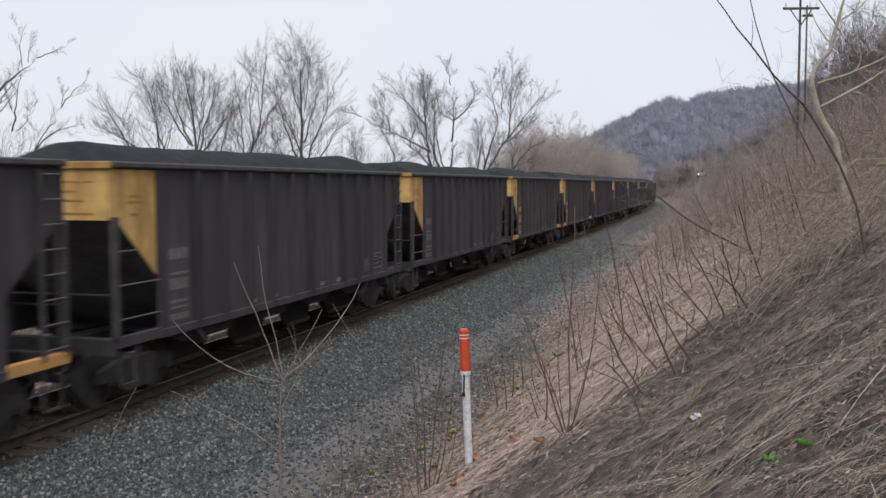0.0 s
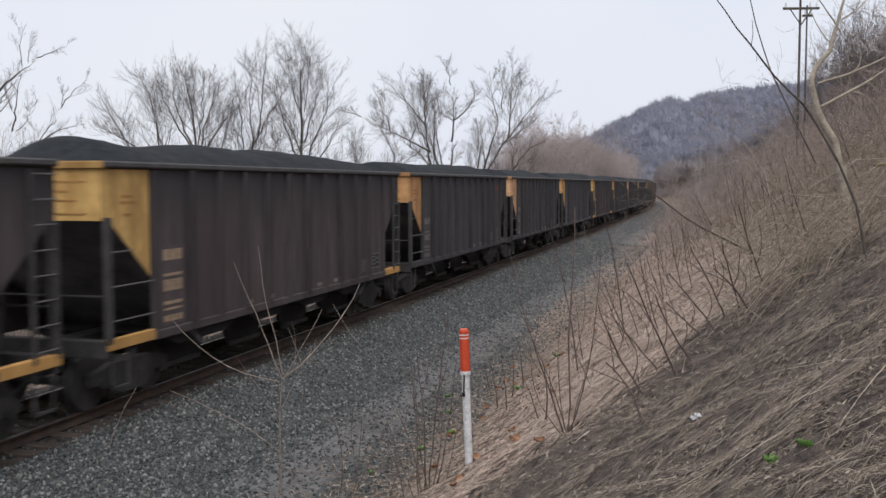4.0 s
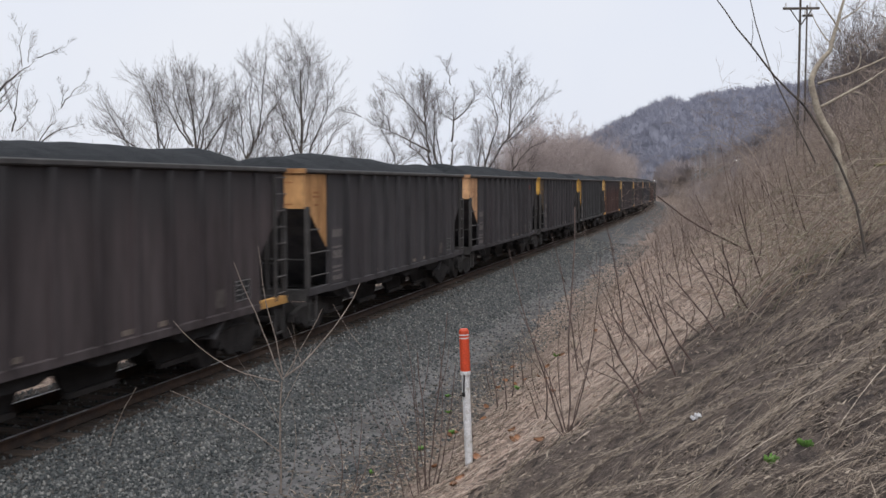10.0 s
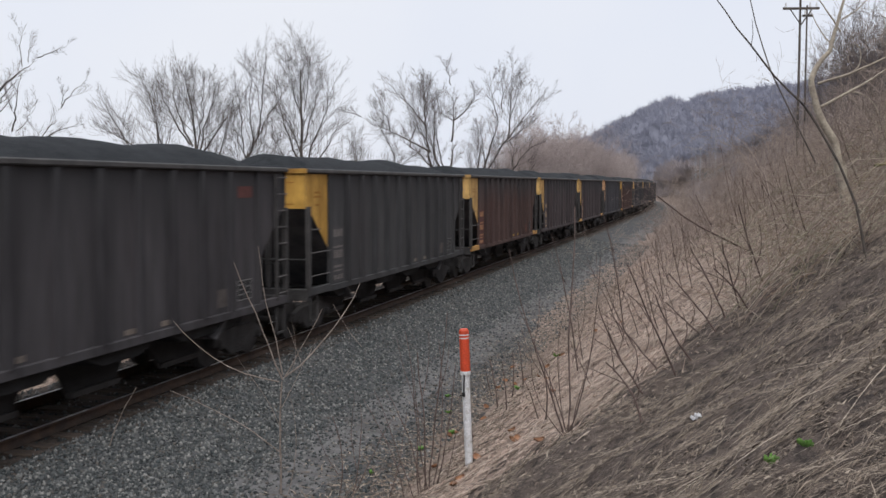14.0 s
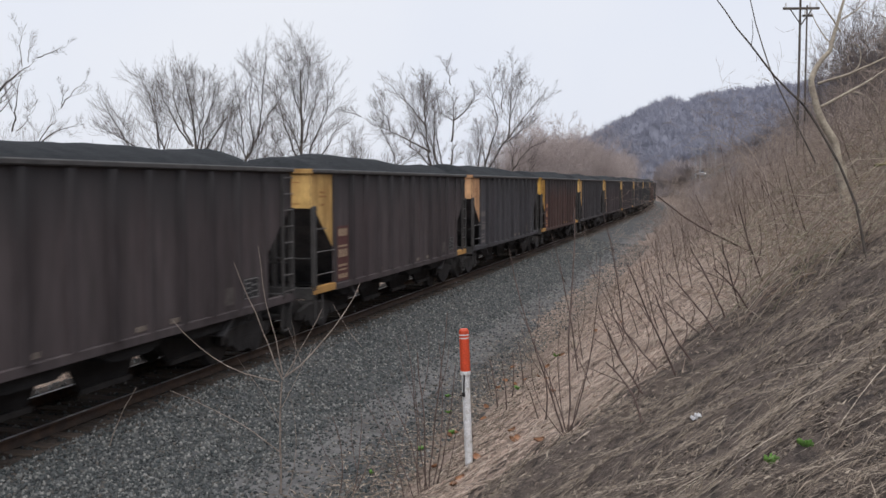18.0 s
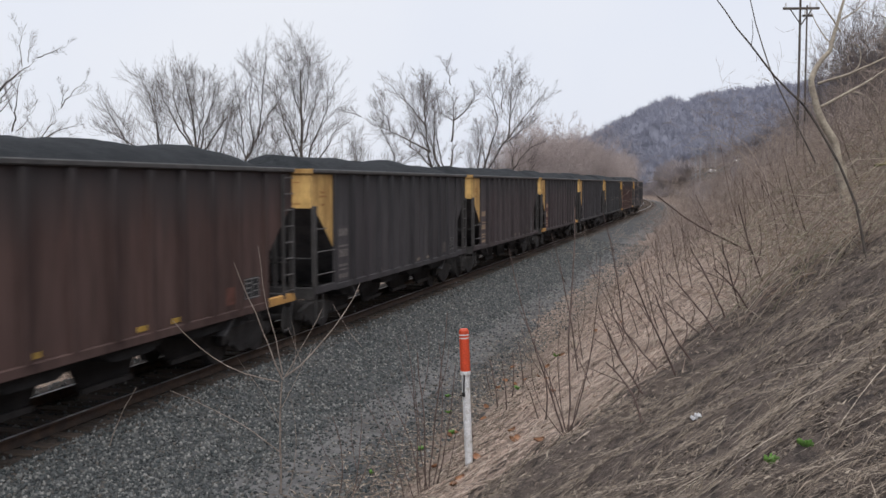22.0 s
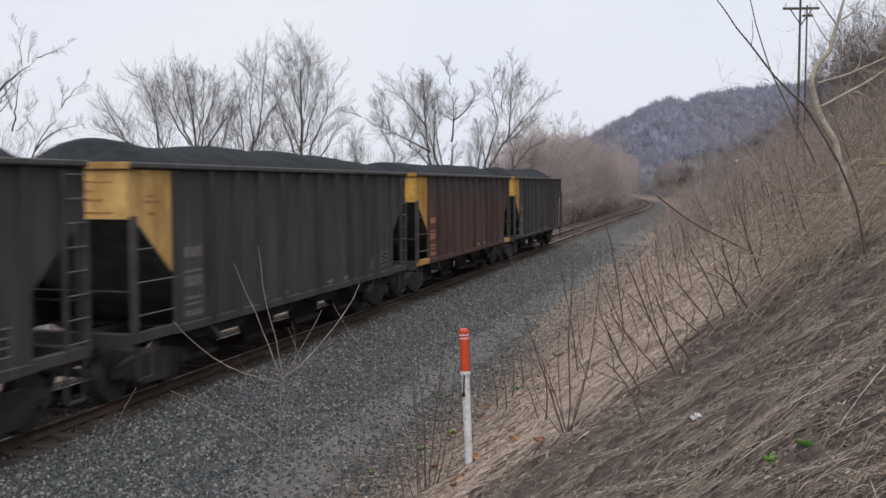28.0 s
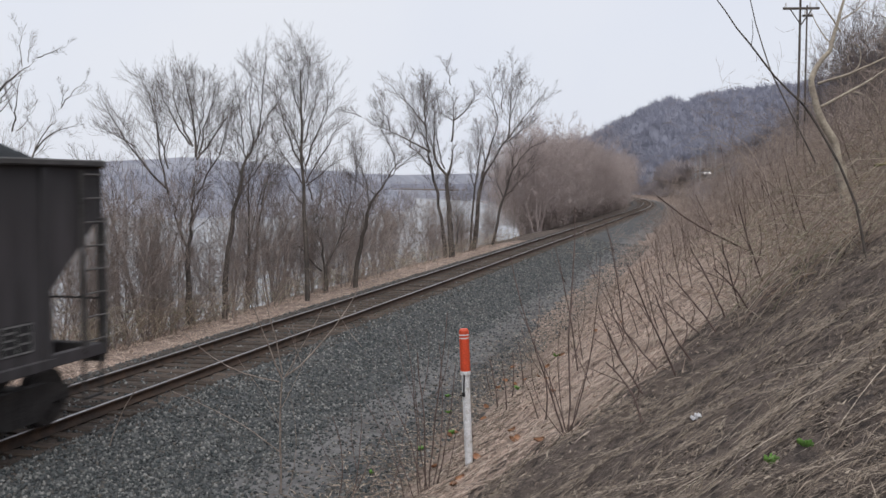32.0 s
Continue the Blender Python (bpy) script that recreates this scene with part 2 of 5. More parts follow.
def tubes(paths, sides=3):
    """Verts and quads of tapered tubes along polylines: paths are (points, radii)."""
    V, F, base = [], [], 0
    ang = np.arange(sides) * 2 * np.pi / sides
    ca, sa = np.cos(ang), np.sin(ang)
    for pts, rad in paths:
        pts = np.asarray(pts)
        n = len(pts)
        t = np.gradient(pts, axis=0)
        t /= np.linalg.norm(t, axis=1)[:, None] + 1e-9
        ref = np.array([0.31, 0.87, 0.38]) if abs(t[0, 2]) > 0.5 else np.array([0.1, 0.2, 0.97])
        u = np.cross(t, ref)
        u /= np.linalg.norm(u, axis=1)[:, None] + 1e-9
        w = np.cross(t, u)
        rad = np.asarray(rad)[:, None, None]
        ring = pts[:, None, :] + rad * (u[:, None, :] * ca[None, :, None] + w[:, None, :] * sa[None, :, None])
        V.append(ring.reshape(-1, 3))
        i = np.arange(n - 1)[:, None] * sides + np.arange(sides)[None, :]
        j = np.arange(n - 1)[:, None] * sides + (np.arange(sides)[None, :] + 1) % sides
        F.append(np.stack([i, j, j + sides, i + sides], -1).reshape(-1, 4) + base)
        base += n * sides
    return np.concatenate(V), np.concatenate(F)


# ---- the line of the track ----
CX = -10.72                        # track centre beside the camera
Y1, Y2, RADIUS = 118.8, 166.5, 875.0
_g = np.linspace(-120, 900, 5101)
_k = np.clip((_g - Y1) / (Y2 - Y1), 0, 1) / RADIUS * np.clip((760 - _g) / 200, 0, 1)
_th = np.cumsum(_k) * (_g[1] - _g[0])
_cx = CX - np.cumsum(np.sin(_th)) * (_g[1] - _g[0])
_cy = -120 + np.cumsum(np.cos(_th)) * (_g[1] - _g[0])


def on_track(s, off=0.0):
    """Place and heading (radians to the left) at s metres along the track, off metres to its right."""
    th, x, y = np.interp(s, _g, _th), np.interp(s, _g, _cx), np.interp(s, _g, _cy)
    return x + off * np.cos(th), y + off * np.sin(th), th


def centre_x(y):
    return np.interp(y, _cy, _cx)


# cross-section of the ground: offset right of the track centre, height over the rail top
SECTION_U = np.array([-3000, -420, -60, -19, -15, -7.5, -4.6, -3.2, -2.0, -1.4, 1.4, 2.0, 3.4, 5.5, 6.6, 8.0, 11, 15, 24, 45, 80, 130, 220, 400, 3000.0])
SECTION_Z = np.array([-9, -9, -9, -6.6, -4.6, -1.3, -0.75, -0.7, -0.27, -0.195, -0.195, -0.26, -0.60, -0.72, -0.72, 0.2, 2.25, 5.1, 10.6, 15, 18, 20, 22, 23, 23.0])
# crest of the far hill, by x
HILL_X = np.array([-170, -130, -104, -81, -66, -50, -35, -23, -14, -5, 6.5, 30, 60, 300.0])
HILL_Z = np.array([-3, 4, 17, 22, 24.5, 31.5, 39.5, 44.5, 42.5, 46.5, 48, 51, 55, 70.0])


def wobble(x, y, f, seed):
    return (np.sin(x * f * 1.3 + seed) * np.cos(y * f + seed * 1.7) + 0.6 * np.sin(x * f * 2.7 - y * f * 1.9 + seed * 2.3) + 0.35 * np.cos(y * f * 4.7 + x * f * 3.1 + seed)) / 1.95


def ground_z(x, y):
    x, y = np.asarray(x, float), np.asarray(y, float)
    u = x - centre_x(y)
    z = np.interp(u, SECTION_U, SECTION_Z)
    k = np.clip((y - 350) / 210, 0, 1)
    k = k * k * (3 - 2 * k) * np.clip((u - 10) / 25, 0, 1)
    z = z + (np.interp(x, HILL_X, HILL_Z) - z) * k
    slope = np.clip((u - 6.0) / 3, 0, 1)
    z = z + slope * (0.16 * wobble(x, y, 0.9, 1.0) + 0.06 * wobble(x, y, 3.1, 4.0) + 0.025 * wobble(x, y, 8.3, 6.0)) * np.clip(1 - (u - 30) / 40, 0.3, 1)
    z = z + np.clip((u - 30) / 60, 0, 1) * 2.5 * wobble(x, y, 0.021, 2.0) + np.clip((u - 60) / 90, 0, 1) * wobble(x, y, 0.008, 5.0)
    z = z + np.clip((-u - 4) / 4, 0, 1) * np.clip((u + 25) / 6, 0, 1) * 0.15 * wobble(x, y, 0.7, 3.0)
    # the far bank of the river and its low hills
    d = -0.262 * x + 0.965 * y
    far = np.clip((d - 285) / 12, 0, 1) * np.clip((-u - 60) / 40, 0, 1)
    hills = -3 + np.clip((d - 300) / 500, 0, 1) * (19 + 9 * wobble(x, y, 0.006, 7.0) + 4 * wobble(x, y, 0.017, 2.0))
    return np.where(far > 0, z * (1 - far) + hills * far, z)


def near_line(u):
    """Where the dark trampled slope before the camera ends, by offset from the track."""
    return 11.2 + 1.3 * np.maximum(0, u - 10.2)


def ground():
    us = np.concatenate([np.array([-3000, -1800, -1200, -800]), np.arange(-600, -60, 20), np.arange(-60, -22, 4), np.arange(-22, -3, 0.7),
                         np.arange(-3, 7, 0.25), np.arange(7, 22, 0.2), np.arange(22, 50, 1.0), np.arange(50, 160, 5.0), np.arange(160, 420, 20.0), np.array([600, 1000, 1800, 3000])])
    ys = np.concatenate([np.array([-3000, -1500, -700, -300]), np.arange(-150, -4, 8), np.arange(-4, 34, 0.25), np.arange(34, 80, 0.8), np.arange(80, 200, 3.0), np.arange(200, 820, 10.0), np.array([900, 1100, 1400, 1800, 2400, 3200])])
    U, Y = np.meshgrid(us, ys)
    X = U + centre_x(Y)
    Z = ground_z(X, Y)
    nx, ny = len(us), len(ys)
    i = (np.arange(ny - 1)[:, None] * nx + np.arange(nx - 1)[None, :]).ravel()
    F = np.stack([i, i + 1, i + nx + 1, i + nx], 1)
    ob = raw("ground", np.stack([X, Y, Z], -1).reshape(-1, 3), F, M_GROUND, smooth=True)
    ob.data.materials.append(M_BALLAST)
    ob.data.materials.append(M_HAZYHILL)
    ob.data.materials.append(M_PALE)
    ob.data.materials.append(M_OILY)
    ob.data.materials.append(M_DUST)
    ob.data.materials.append(M_HAZYBANK)
    um = (U[:-1, :-1] + U[1:, 1:]).ravel() / 2
    ym = (Y[:-1, :-1] + Y[1:, 1:]).ravel() / 2
    edge = 6.3 - 1.1 * np.clip((ym - 24) / 9, 0, 1) + 0.35 * wobble(um * 0, ym, 0.8, 2.0) + 0.2 * wobble(um, ym, 2.7, 5.0)
    mi = np.where((um > -3.4) & (um < edge), 1, 0)
    mi = np.where((um > -1.9) & (um < 1.75 + 0.25 * wobble(um, ym, 1.9, 8.0)), 4, mi)
    mi = np.where((um > 4.0 + 0.3 * wobble(um, ym, 0.7, 1.0)) & (um < 5.2 + 0.3 * wobble(um, ym, 0.9, 3.0)), 5, mi)
    brow = 9.6 + np.clip((ym - 14) / 12, 0, 2) + 0.5 * wobble(um, ym, 0.9, 2.0) + 0.35 * wobble(um, ym, 2.9, 6.0)
    mi = np.where((um >= edge) & (um < brow), 3, mi)
    line = near_line(um) + 0.8 * wobble(um, ym, 1.3, 9.0) + 0.6 * wobble(um, ym, 3.7, 2.0)
    mi = np.where((um > 7.9) & (um < 14) & (ym > line) & (ym < 60), 3, mi)
    mi = np.where((um > 8.0 + 0.3 * wobble(um, ym, 1.7, 1.0)) & (um < 20) & (ym < line), 0, mi)
    mi = np.where((um < -3.4) & (um > -9) & (ym < 78), 3, mi)
    mi = np.where((um > 12.2 + 0.8 * wobble(um, ym, 1.1, 4.0)) & (um < 17 + 2 * wobble(um, ym, 0.4, 2.0)) & (ym > 10.5) & (ym < 110), 3, mi)
    # distant hill ground takes the haze-tinted hill colour too
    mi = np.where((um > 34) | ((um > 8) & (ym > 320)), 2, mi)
    # land across the river shares the haze-tinted bank colour
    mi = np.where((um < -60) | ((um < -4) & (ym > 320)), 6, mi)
    ob.data.polygons.foreach_set("material_index", mi.astype(np.int32))
    return tagged(ob, "dry earth hillside, grey ballast bed and river bank", "ground", kind="structure")


ground()

# river
rv = bmesh.new()
bmesh.ops.create_grid(rv, x_segments=1, y_segments=1, size=0.5, matrix=Matrix.Translation((-1010, 400, -6.0)) @ Matrix.Diagonal((2000, 3000, 1, 1)))
M_WATER.node_tree.nodes["Bump"].inputs["Distance"].default_value = 0.35
tagged(part("water", rv, M_WATER), "calm grey river reflecting the overcast sky", "river", kind="structure")


# ---- track ----
def sweep(profile, s_list, off):
    """Loft a closed cross-section (across, up) along the track."""
    V, n = [], len(profile)
    pr = np.array(profile)
    for s in s_list:
        x, y, th = on_track(s, off)
        V.append(np.stack([x + pr[:, 0] * np.cos(th), y + pr[:, 0] * np.sin(th), pr[:, 1]], 1))
    m = len(s_list)
    i = np.arange(m - 1)[:, None] * n + np.arange(n)[None, :]
    j = np.arange(m - 1)[:, None] * n + (np.arange(n)[None, :] + 1) % n
    F = np.stack([i, j, j + n, i + n], -1).reshape(-1, 4)
    return np.concatenate(V), F


track = tagged(new("railway_track"), "single railway track with rusty rails on weathered wooden ties", "railway track", kind="structure")
RAIL_S = np.concatenate([np.arange(-40, 118, 6.0), np.arange(118, 560, 4.0)])
for off in (0.7525, -0.7525):
    v, f = sweep([(-0.07, -0.17), (0.07, -0.17), (0.07, -0.155), (0.012, -0.13), (0.012, -0.045), (0.036, -0.035), (0.036, -0.008), (0.028, -0.004), (-0.028, -0.004), (-0.036, -0.008), (-0.036, -0.035), (-0.012, -0.045), (-0.012, -0.13), (-0.07, -0.155)], RAIL_S, off)
    r = raw("rail", v, f, M_RAIL, track)
    v, f = sweep([(-0.027, -0.0045), (0.027, -0.0045), (0.024, 0.0), (-0.024, 0.0)], RAIL_S, off)
    raw("rail_head", v, f, M_RAILTOP, r)
tb = bmesh.new()
box(tb, -1.3, 1.3, -0.115, 0.115, -0.34, -0.165, 0.015)
tie_mesh = bpy.data.meshes.new("tie")
tb.to_mesh(tie_mesh)
tb.free()
tie_mesh.materials.append(M_TIE)
rng = random.Random(4)
for i in range(225):
    x, y, th = on_track(4 + i * 0.53 + rng.uniform(-0.04, 0.04))
    t = new("tie", tie_mesh)
    t.parent = track
    t.matrix_basis = pose(x + rng.uniform(-0.06, 0.06), y, rng.uniform(-0.015, 0.008), 0, rng.uniform(-0.6, 0.6), math.degrees(th) + rng.uniform(-1.5, 1.5))
fv, ff = [], []
for i in range(400):
    x, y, th = on_track(4 + (225 + i) * 0.53)
    c, s = math.cos(th), math.sin(th)
    b = len(fv)
    for dx, dy, dz in ((-1.3, -0.11, -0.18), (1.3, -0.11, -0.18), (1.3, 0.11, -0.18), (-1.3, 0.11, -0.18), (-1.3, -0.11, -0.3), (1.3, -0.11, -0.3), (1.3, 0.11, -0.3), (-1.3, 0.11, -0.3)):
        fv.append((x + dx * c - dy * s, y + dx * s + dy * c, dz))
    ff += [(b, b + 1, b + 2, b + 3), (b, b + 4, b + 5, b + 1), (b + 1, b + 5, b + 6, b + 2), (b + 3, b + 2, b + 6, b + 7)]
tagged(raw("far_ties", fv, ff, M_TIE, track), kind="stuff")


# ---- hopper cars ----
CAR_L, BODY_L = 16.2, 15.0         # coupled and body length
HW, TOP, SILL = 1.5525, 4.09, 1.09
END = 1.35                         # from the end sheet to the end of the full-height side


def side_poly():
    b = BODY_L
    return [(END, SILL), (b - END, SILL), (b - END, 2.12), (b - 0.12, 3.15), (b, 3.15), (b, TOP - 0.1), (0, TOP - 0.1), (0, 3.15), (0.12, 3.15), (END, 2.12)]


def coal_mesh(seed, humps=None):
    r = random.Random(seed)
    y = 1.2 if humps is None else BODY_L
    humps = humps or []
    while y < BODY_L - 1.0:
        humps.append((y, r.uniform(0.02, 0.17), r.uniform(1.0, 2.0)))
        y += r.uniform(1.6, 3.2)
    nx, ny = 15, 70
    V = []
    for j in range(ny + 1):
        y = 0.12 + (BODY_L - 0.24) * j / ny
        for i in range(nx + 1):
            q = -1 + 2 * i / nx
            h = sum(a * math.exp(-((y - c) / w) ** 2) for c, a, w in humps) + 0.44
            h *= 1 - abs(q) ** 2.2
            e = min(1, min(y, BODY_L - y) / 1.1)
            z = TOP - 0.16 + h * e + 0.04 * noise.noise((q * 3, y * 1.7, seed)) + 0.02 * noise.noise((q * 9, y * 6, seed))
            V.append((q * 1.44, y, z - 0.12 * (1 - e)))
    a = np.arange(nx)[None, :] + np.arange(ny)[:, None] * (nx + 1)
    a = a.ravel()
    return V, np.stack([a, a + 1, a + nx + 2, a + nx + 1], 1)


def hopper_car():
    car = tagged(new("hopper_car"), "loaded coal hopper car with ribbed sides", "hopper car", group="cars of the coal train")
    car.empty_display_size = 0.5
    b = BODY_L
    for sx in (1, -1):
        bm = bmesh.new()
        prism(bm, side_poly(), sx * (HW - 0.07), sx * (HW - 0.055))
        side = part("side_sheet", bm, M_PAINT, car)
        # ribs
        for i in range(10):
            y = 2.68 + i * (b - 2 * 2.68) / 9
            bm = bmesh.new()
            x0, x1 = sorted((sx * (HW - 0.055), sx * (HW + 0.05)))
            prism(bm, [(y - 0.10, SILL + 0.12), (y + 0.10, SILL + 0.12), (y + 0.10, TOP - 0.12), (y - 0.10, TOP - 0.12)], x0, x1)
            for vtx in bm.verts:
                if abs(vtx.co.x) > HW:
                    vtx.co.y = y + (vtx.co.y - y) * 0.55
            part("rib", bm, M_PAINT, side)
        # end stakes of the full-height side
        for y in (END, b - END):
            bm = bmesh.new()
            x0, x1 = sorted((sx * (HW - 0.055), sx * (HW + 0.01)))
            box(bm, x0, x1, y - 0.12 if y > 5 else y - 0.02, y + 0.02 if y > 5 else y + 0.12, SILL, TOP - 0.12)
            part("end_stake", bm, M_PAINT, side)
        bm = bmesh.new()
        x0, x1 = sorted((sx * (HW - 0.10), sx * (HW + 0.045)))
        box(bm, x0, x1, -0.03, b + 0.03, TOP - 0.10, TOP, 0.02)
        part("top_chord", bm, M_RIM, car)
        bm = bmesh.new()
        x0, x1 = sorted((sx * (HW - 0.09), sx * (HW + 0.03)))
        box(bm, x0, x1, END - 0.02, b - END + 0.02, SILL - 0.02, SILL + 0.13, 0.01)
        part("side_sill", bm, M_PAINT, car)
        for y0, y1 in ((0.0, END), (b - END, b)):
            bm = bmesh.new()
            box(bm, x0, x1, y0, y1, SILL - 0.0, SILL + 0.18, 0.01)
            part("end_sill_step", bm, M_PAINT, car)
        # corner posts, grab irons, ladder
        for y in (0.06, b - 0.06):
            bm = bmesh.new()
            box(bm, sx * (HW - 0.02) - 0.05, sx * (HW - 0.02) + 0.05, y - 0.06, y + 0.06, SILL + 0.1, 3.2)
            part("corner_post", bm, M_FRAME, car)
        for y0, y1, k in ((0.1, 1.3, 3), (b - 0.6, b - 0.05, 8)):
            for i in range(k):
                z = (1.55 + 0.55 * i) if k == 3 else (1.35 + 0.36 * i)
                bm = bmesh.new()
                cyl(bm, (sx * (HW + 0.03), y0 if k > 3 else max(y0, 0.1), z), (sx * (HW + 0.03), y1 - (max(0, z - 2.1) * 1.1 if k == 3 else 0), z), 0.014, 6)
                part("ladder_rung" if k > 3 else "grab_iron", bm, M_IRON, car)
        bm = bmesh.new()
        box(bm, sx * (HW + 0.02) - 0.03, sx * (HW + 0.02) + 0.03, b - 0.62, b - 0.56, SILL + 0.1, TOP - 0.15)
        part("ladder_stile", bm, M_FRAME, car)
        # yellow end part of the side
        bm = bmesh.new()
        x0, x1 = sorted((sx * (HW - 0.055), sx * (HW - 0.045)))
        prism(bm, [(0.02, 3.18), (0.14, 3.16), (END - 0.03, 2.17), (END - 0.03, TOP - 0.125), (0.02, TOP - 0.125)], x0, x1)
        flag = part("painted_side_end", bm, M_ENDPAINT, car)
        for z, ya, yb in ((3.5, 0.52, 0.86), (3.4, 0.48, 0.9), (3.2, 0.56, 0.8)):
            bm = bmesh.new()
            box(bm, *sorted((sx * (HW - 0.045), sx * (HW - 0.041))), ya, yb, z, z + 0.05)
            part("stencil_bar", bm, M_MARK, flag)
        # stencilled patch with unreadable marks as bars
        bm = bmesh.new()
        box(bm, *sorted((sx * (HW - 0.055), sx * (HW - 0.049))), 1.68, 2.46, 1.25, 2.66)
        patch = part("marking_patch", bm, M_PATCH, car)
        for z, h, cuts in ((2.40, 0.19, 3), (1.86, 0.20, 4), (2.12, 0.05, 1), (1.62, 0.06, 2), (1.52, 0.04, 1), (1.32, 0.11, 3)):
            bm = bmesh.new()
            for c in range(cuts):
                w = 0.65 / cuts
                box(bm, *sorted((sx * (HW - 0.049), sx * (HW - 0.044))), 1.75 + c * w, 1.75 + (c + 1) * w - 0.04, z, z + h)
            part("stencil_bar", bm, M_MARK, patch)
        bm = bmesh.new()
        box(bm, *sorted((sx * (HW - 0.055), sx * (HW - 0.049))), b - 2.35, b - 1.68, 1.36, 1.80)
        panel = part("stencil_panel", bm, M_BLACK, car)
        for y0, y1, z0, z1 in ((b - 2.33, b - 1.70, 1.37, 1.395), (b - 2.33, b - 1.70, 1.765, 1.79), (b - 2.33, b - 2.305, 1.395, 1.765), (b - 1.725, b - 1.70, 1.395, 1.765),
                               (b - 2.02, b - 2.0, 1.395, 1.765), (b - 2.27, b - 2.07, 1.48, 1.51), (b - 2.27, b - 2.07, 1.58, 1.61), (b - 2.27, b - 2.07, 1.68, 1.71), (b - 1.96, b - 1.77, 1.5, 1.53), (b - 1.96, b - 1.77, 1.63, 1.66)):
            bm = bmesh.new()
            box(bm, *sorted((sx * (HW - 0.049), sx * (HW - 0.044))), y0, y1, z0, z1)
            part("stencil_bar", bm, M_MARK, panel)
        bm = bmesh.new()
        box(bm, *sorted((sx * (HW - 0.055), sx * (HW - 0.05))), b - 3.15, b - 2.72, 1.33, 1.68)
        part("repainted_patch", bm, M_MARK, car)
        for y in (5.0, 6.05, 8.9, 10.0):
            bm = bmesh.new()
            box(bm, *sorted((sx * (HW - 0.055), sx * (HW - 0.05))), y - 0.19, y + 0.19, 1.26, 1.35)
            part("reflective_strip", bm, M_DASH, car)
    # ends: short end sheet on top, slope sheet below it running in under the body
    for y0, sgn in ((0.0, 1), (b, -1)):
        bm = bmesh.new()
        box(bm, -HW + 0.03, HW - 0.03, *sorted((y0, y0 + sgn * 0.04)), 3.15, TOP - 0.05)
        endp = part("end_sheet", bm, M_ENDPAINT if sgn > 0 else M_PAINT, car)
        for i, z in enumerate((3.24, 3.45, 3.6, 3.75)):
            bm = bmesh.new()
            box(bm, 0.25 + 0.12 * (i % 2), 1.2 - 0.17 * (i % 3), *sorted((y0, y0 - sgn * 0.006)), z, z + 0.03)
            part("stencil_bar", bm, M_MARK, endp)
        bm = bmesh.new()
        box(bm, -HW, HW, *sorted((y0 - sgn * 0.05, y0 + sgn * 0.06)), TOP - 0.12, TOP, 0.01)
        part("end_chord", bm, M_ENDPAINT if sgn > 0 else M_PAINT, car)
        bm = bmesh.new()
        prism(bm, [(y0 + sgn * 0.05, 3.2), (y0 + sgn * 0.10, 3.2), (y0 + sgn * 3.2, 0.75), (y0 + sgn * 3.12, 0.72)], -HW + 0.08, HW - 0.08)
        part("slope_sheet", bm, M_SLOPE, car)
        bm = bmesh.new()
        box(bm, -HW + 0.02, HW - 0.02, *sorted((y0 - sgn * 0.02, y0 + sgn * 0.16)), SILL - 0.12, SILL + 0.16, 0.01)
        part("end_sill", bm, M_FRAME, car)
        for x in (-0.5, 0.5):
            bm = bmesh.new()
            box(bm, x - 0.05, x + 0.05, *sorted((y0 + sgn * 0.02, y0 + sgn * 0.12)), SILL + 0.1, 3.2)
            part("end_post", bm, M_FRAME, car)
        bm = bmesh.new()
        cyl(bm, (-HW, y0 + sgn * 0.04, 1.95), (HW, y0 + sgn * 0.04, 1.95), 0.016, 6)
        part("hand_rail", bm, M_FRAME, car)
        # coupler
        bm = bmesh.new()
        box(bm, -0.09, 0.09, *sorted((y0 + sgn * 0.2, y0 - sgn * 0.42)), 0.76, 0.95, 0.02)
        box(bm, -0.16, 0.14, *sorted((y0 - sgn * 0.40, y0 - sgn * 0.62)), 0.70, 1.0, 0.04)
        part("coupler", bm, M_FRAME, car)
        bm = bmesh.new()
        cyl(bm, (0.35, y0, 0.8), (0.2, y0 - sgn * 0.55, 0.45), 0.03, 6)
        part("brake_hose", bm, M_BLACK, car)
        for x in (-HW + 0.02, HW - 0.02):
            bm = bmesh.new()
            box(bm, x - 0.02, x + 0.02, *sorted((y0 + sgn * 0.12, y0 + sgn * 0.16)), 0.45, SILL)
            box(bm, x - 0.02, x + 0.02, *sorted((y0 + sgn * 0.55, y0 + sgn * 0.59)), 0.45, SILL)
            box(bm, x - 0.025, x + 0.025, *sorted((y0 + sgn * 0.12, y0 + sgn * 0.59)), 0.45, 0.49)
            part("sill_step", bm, M_FRAME, car)
    bm = bmesh.new()
    box(bm, -0.2, 0.2, 0.1, b - 0.1, 0.78, 1.1)
    part("centre_sill", bm, M_BLACK, car)
    low = 0.36
    bays = [[(1.7, 1.1), (4.94, 1.1), (4.94, 0.74), (4.5, 0.74), (4.1, low), (2.6, low), (2.3, 0.75)], [(4.96, 1.1), (7.48, 1.1), (7.48, 0.74), (7.1, 0.74), (6.85, low), (5.5, low), (5.25, 0.74), (4.96, 0.74)],
            [(7.52, 1.1), (10.04, 1.1), (10.04, 0.74), (9.75, 0.74), (9.5, low), (8.15, low), (7.9, 0.74), (7.52, 0.74)], [(10.06, 1.1), (b - 1.7, 1.1), (b - 2.3, 0.75), (b - 2.6, low), (b - 4.1, low), (b - 4.5, 0.74), (10.06, 0.74)]]
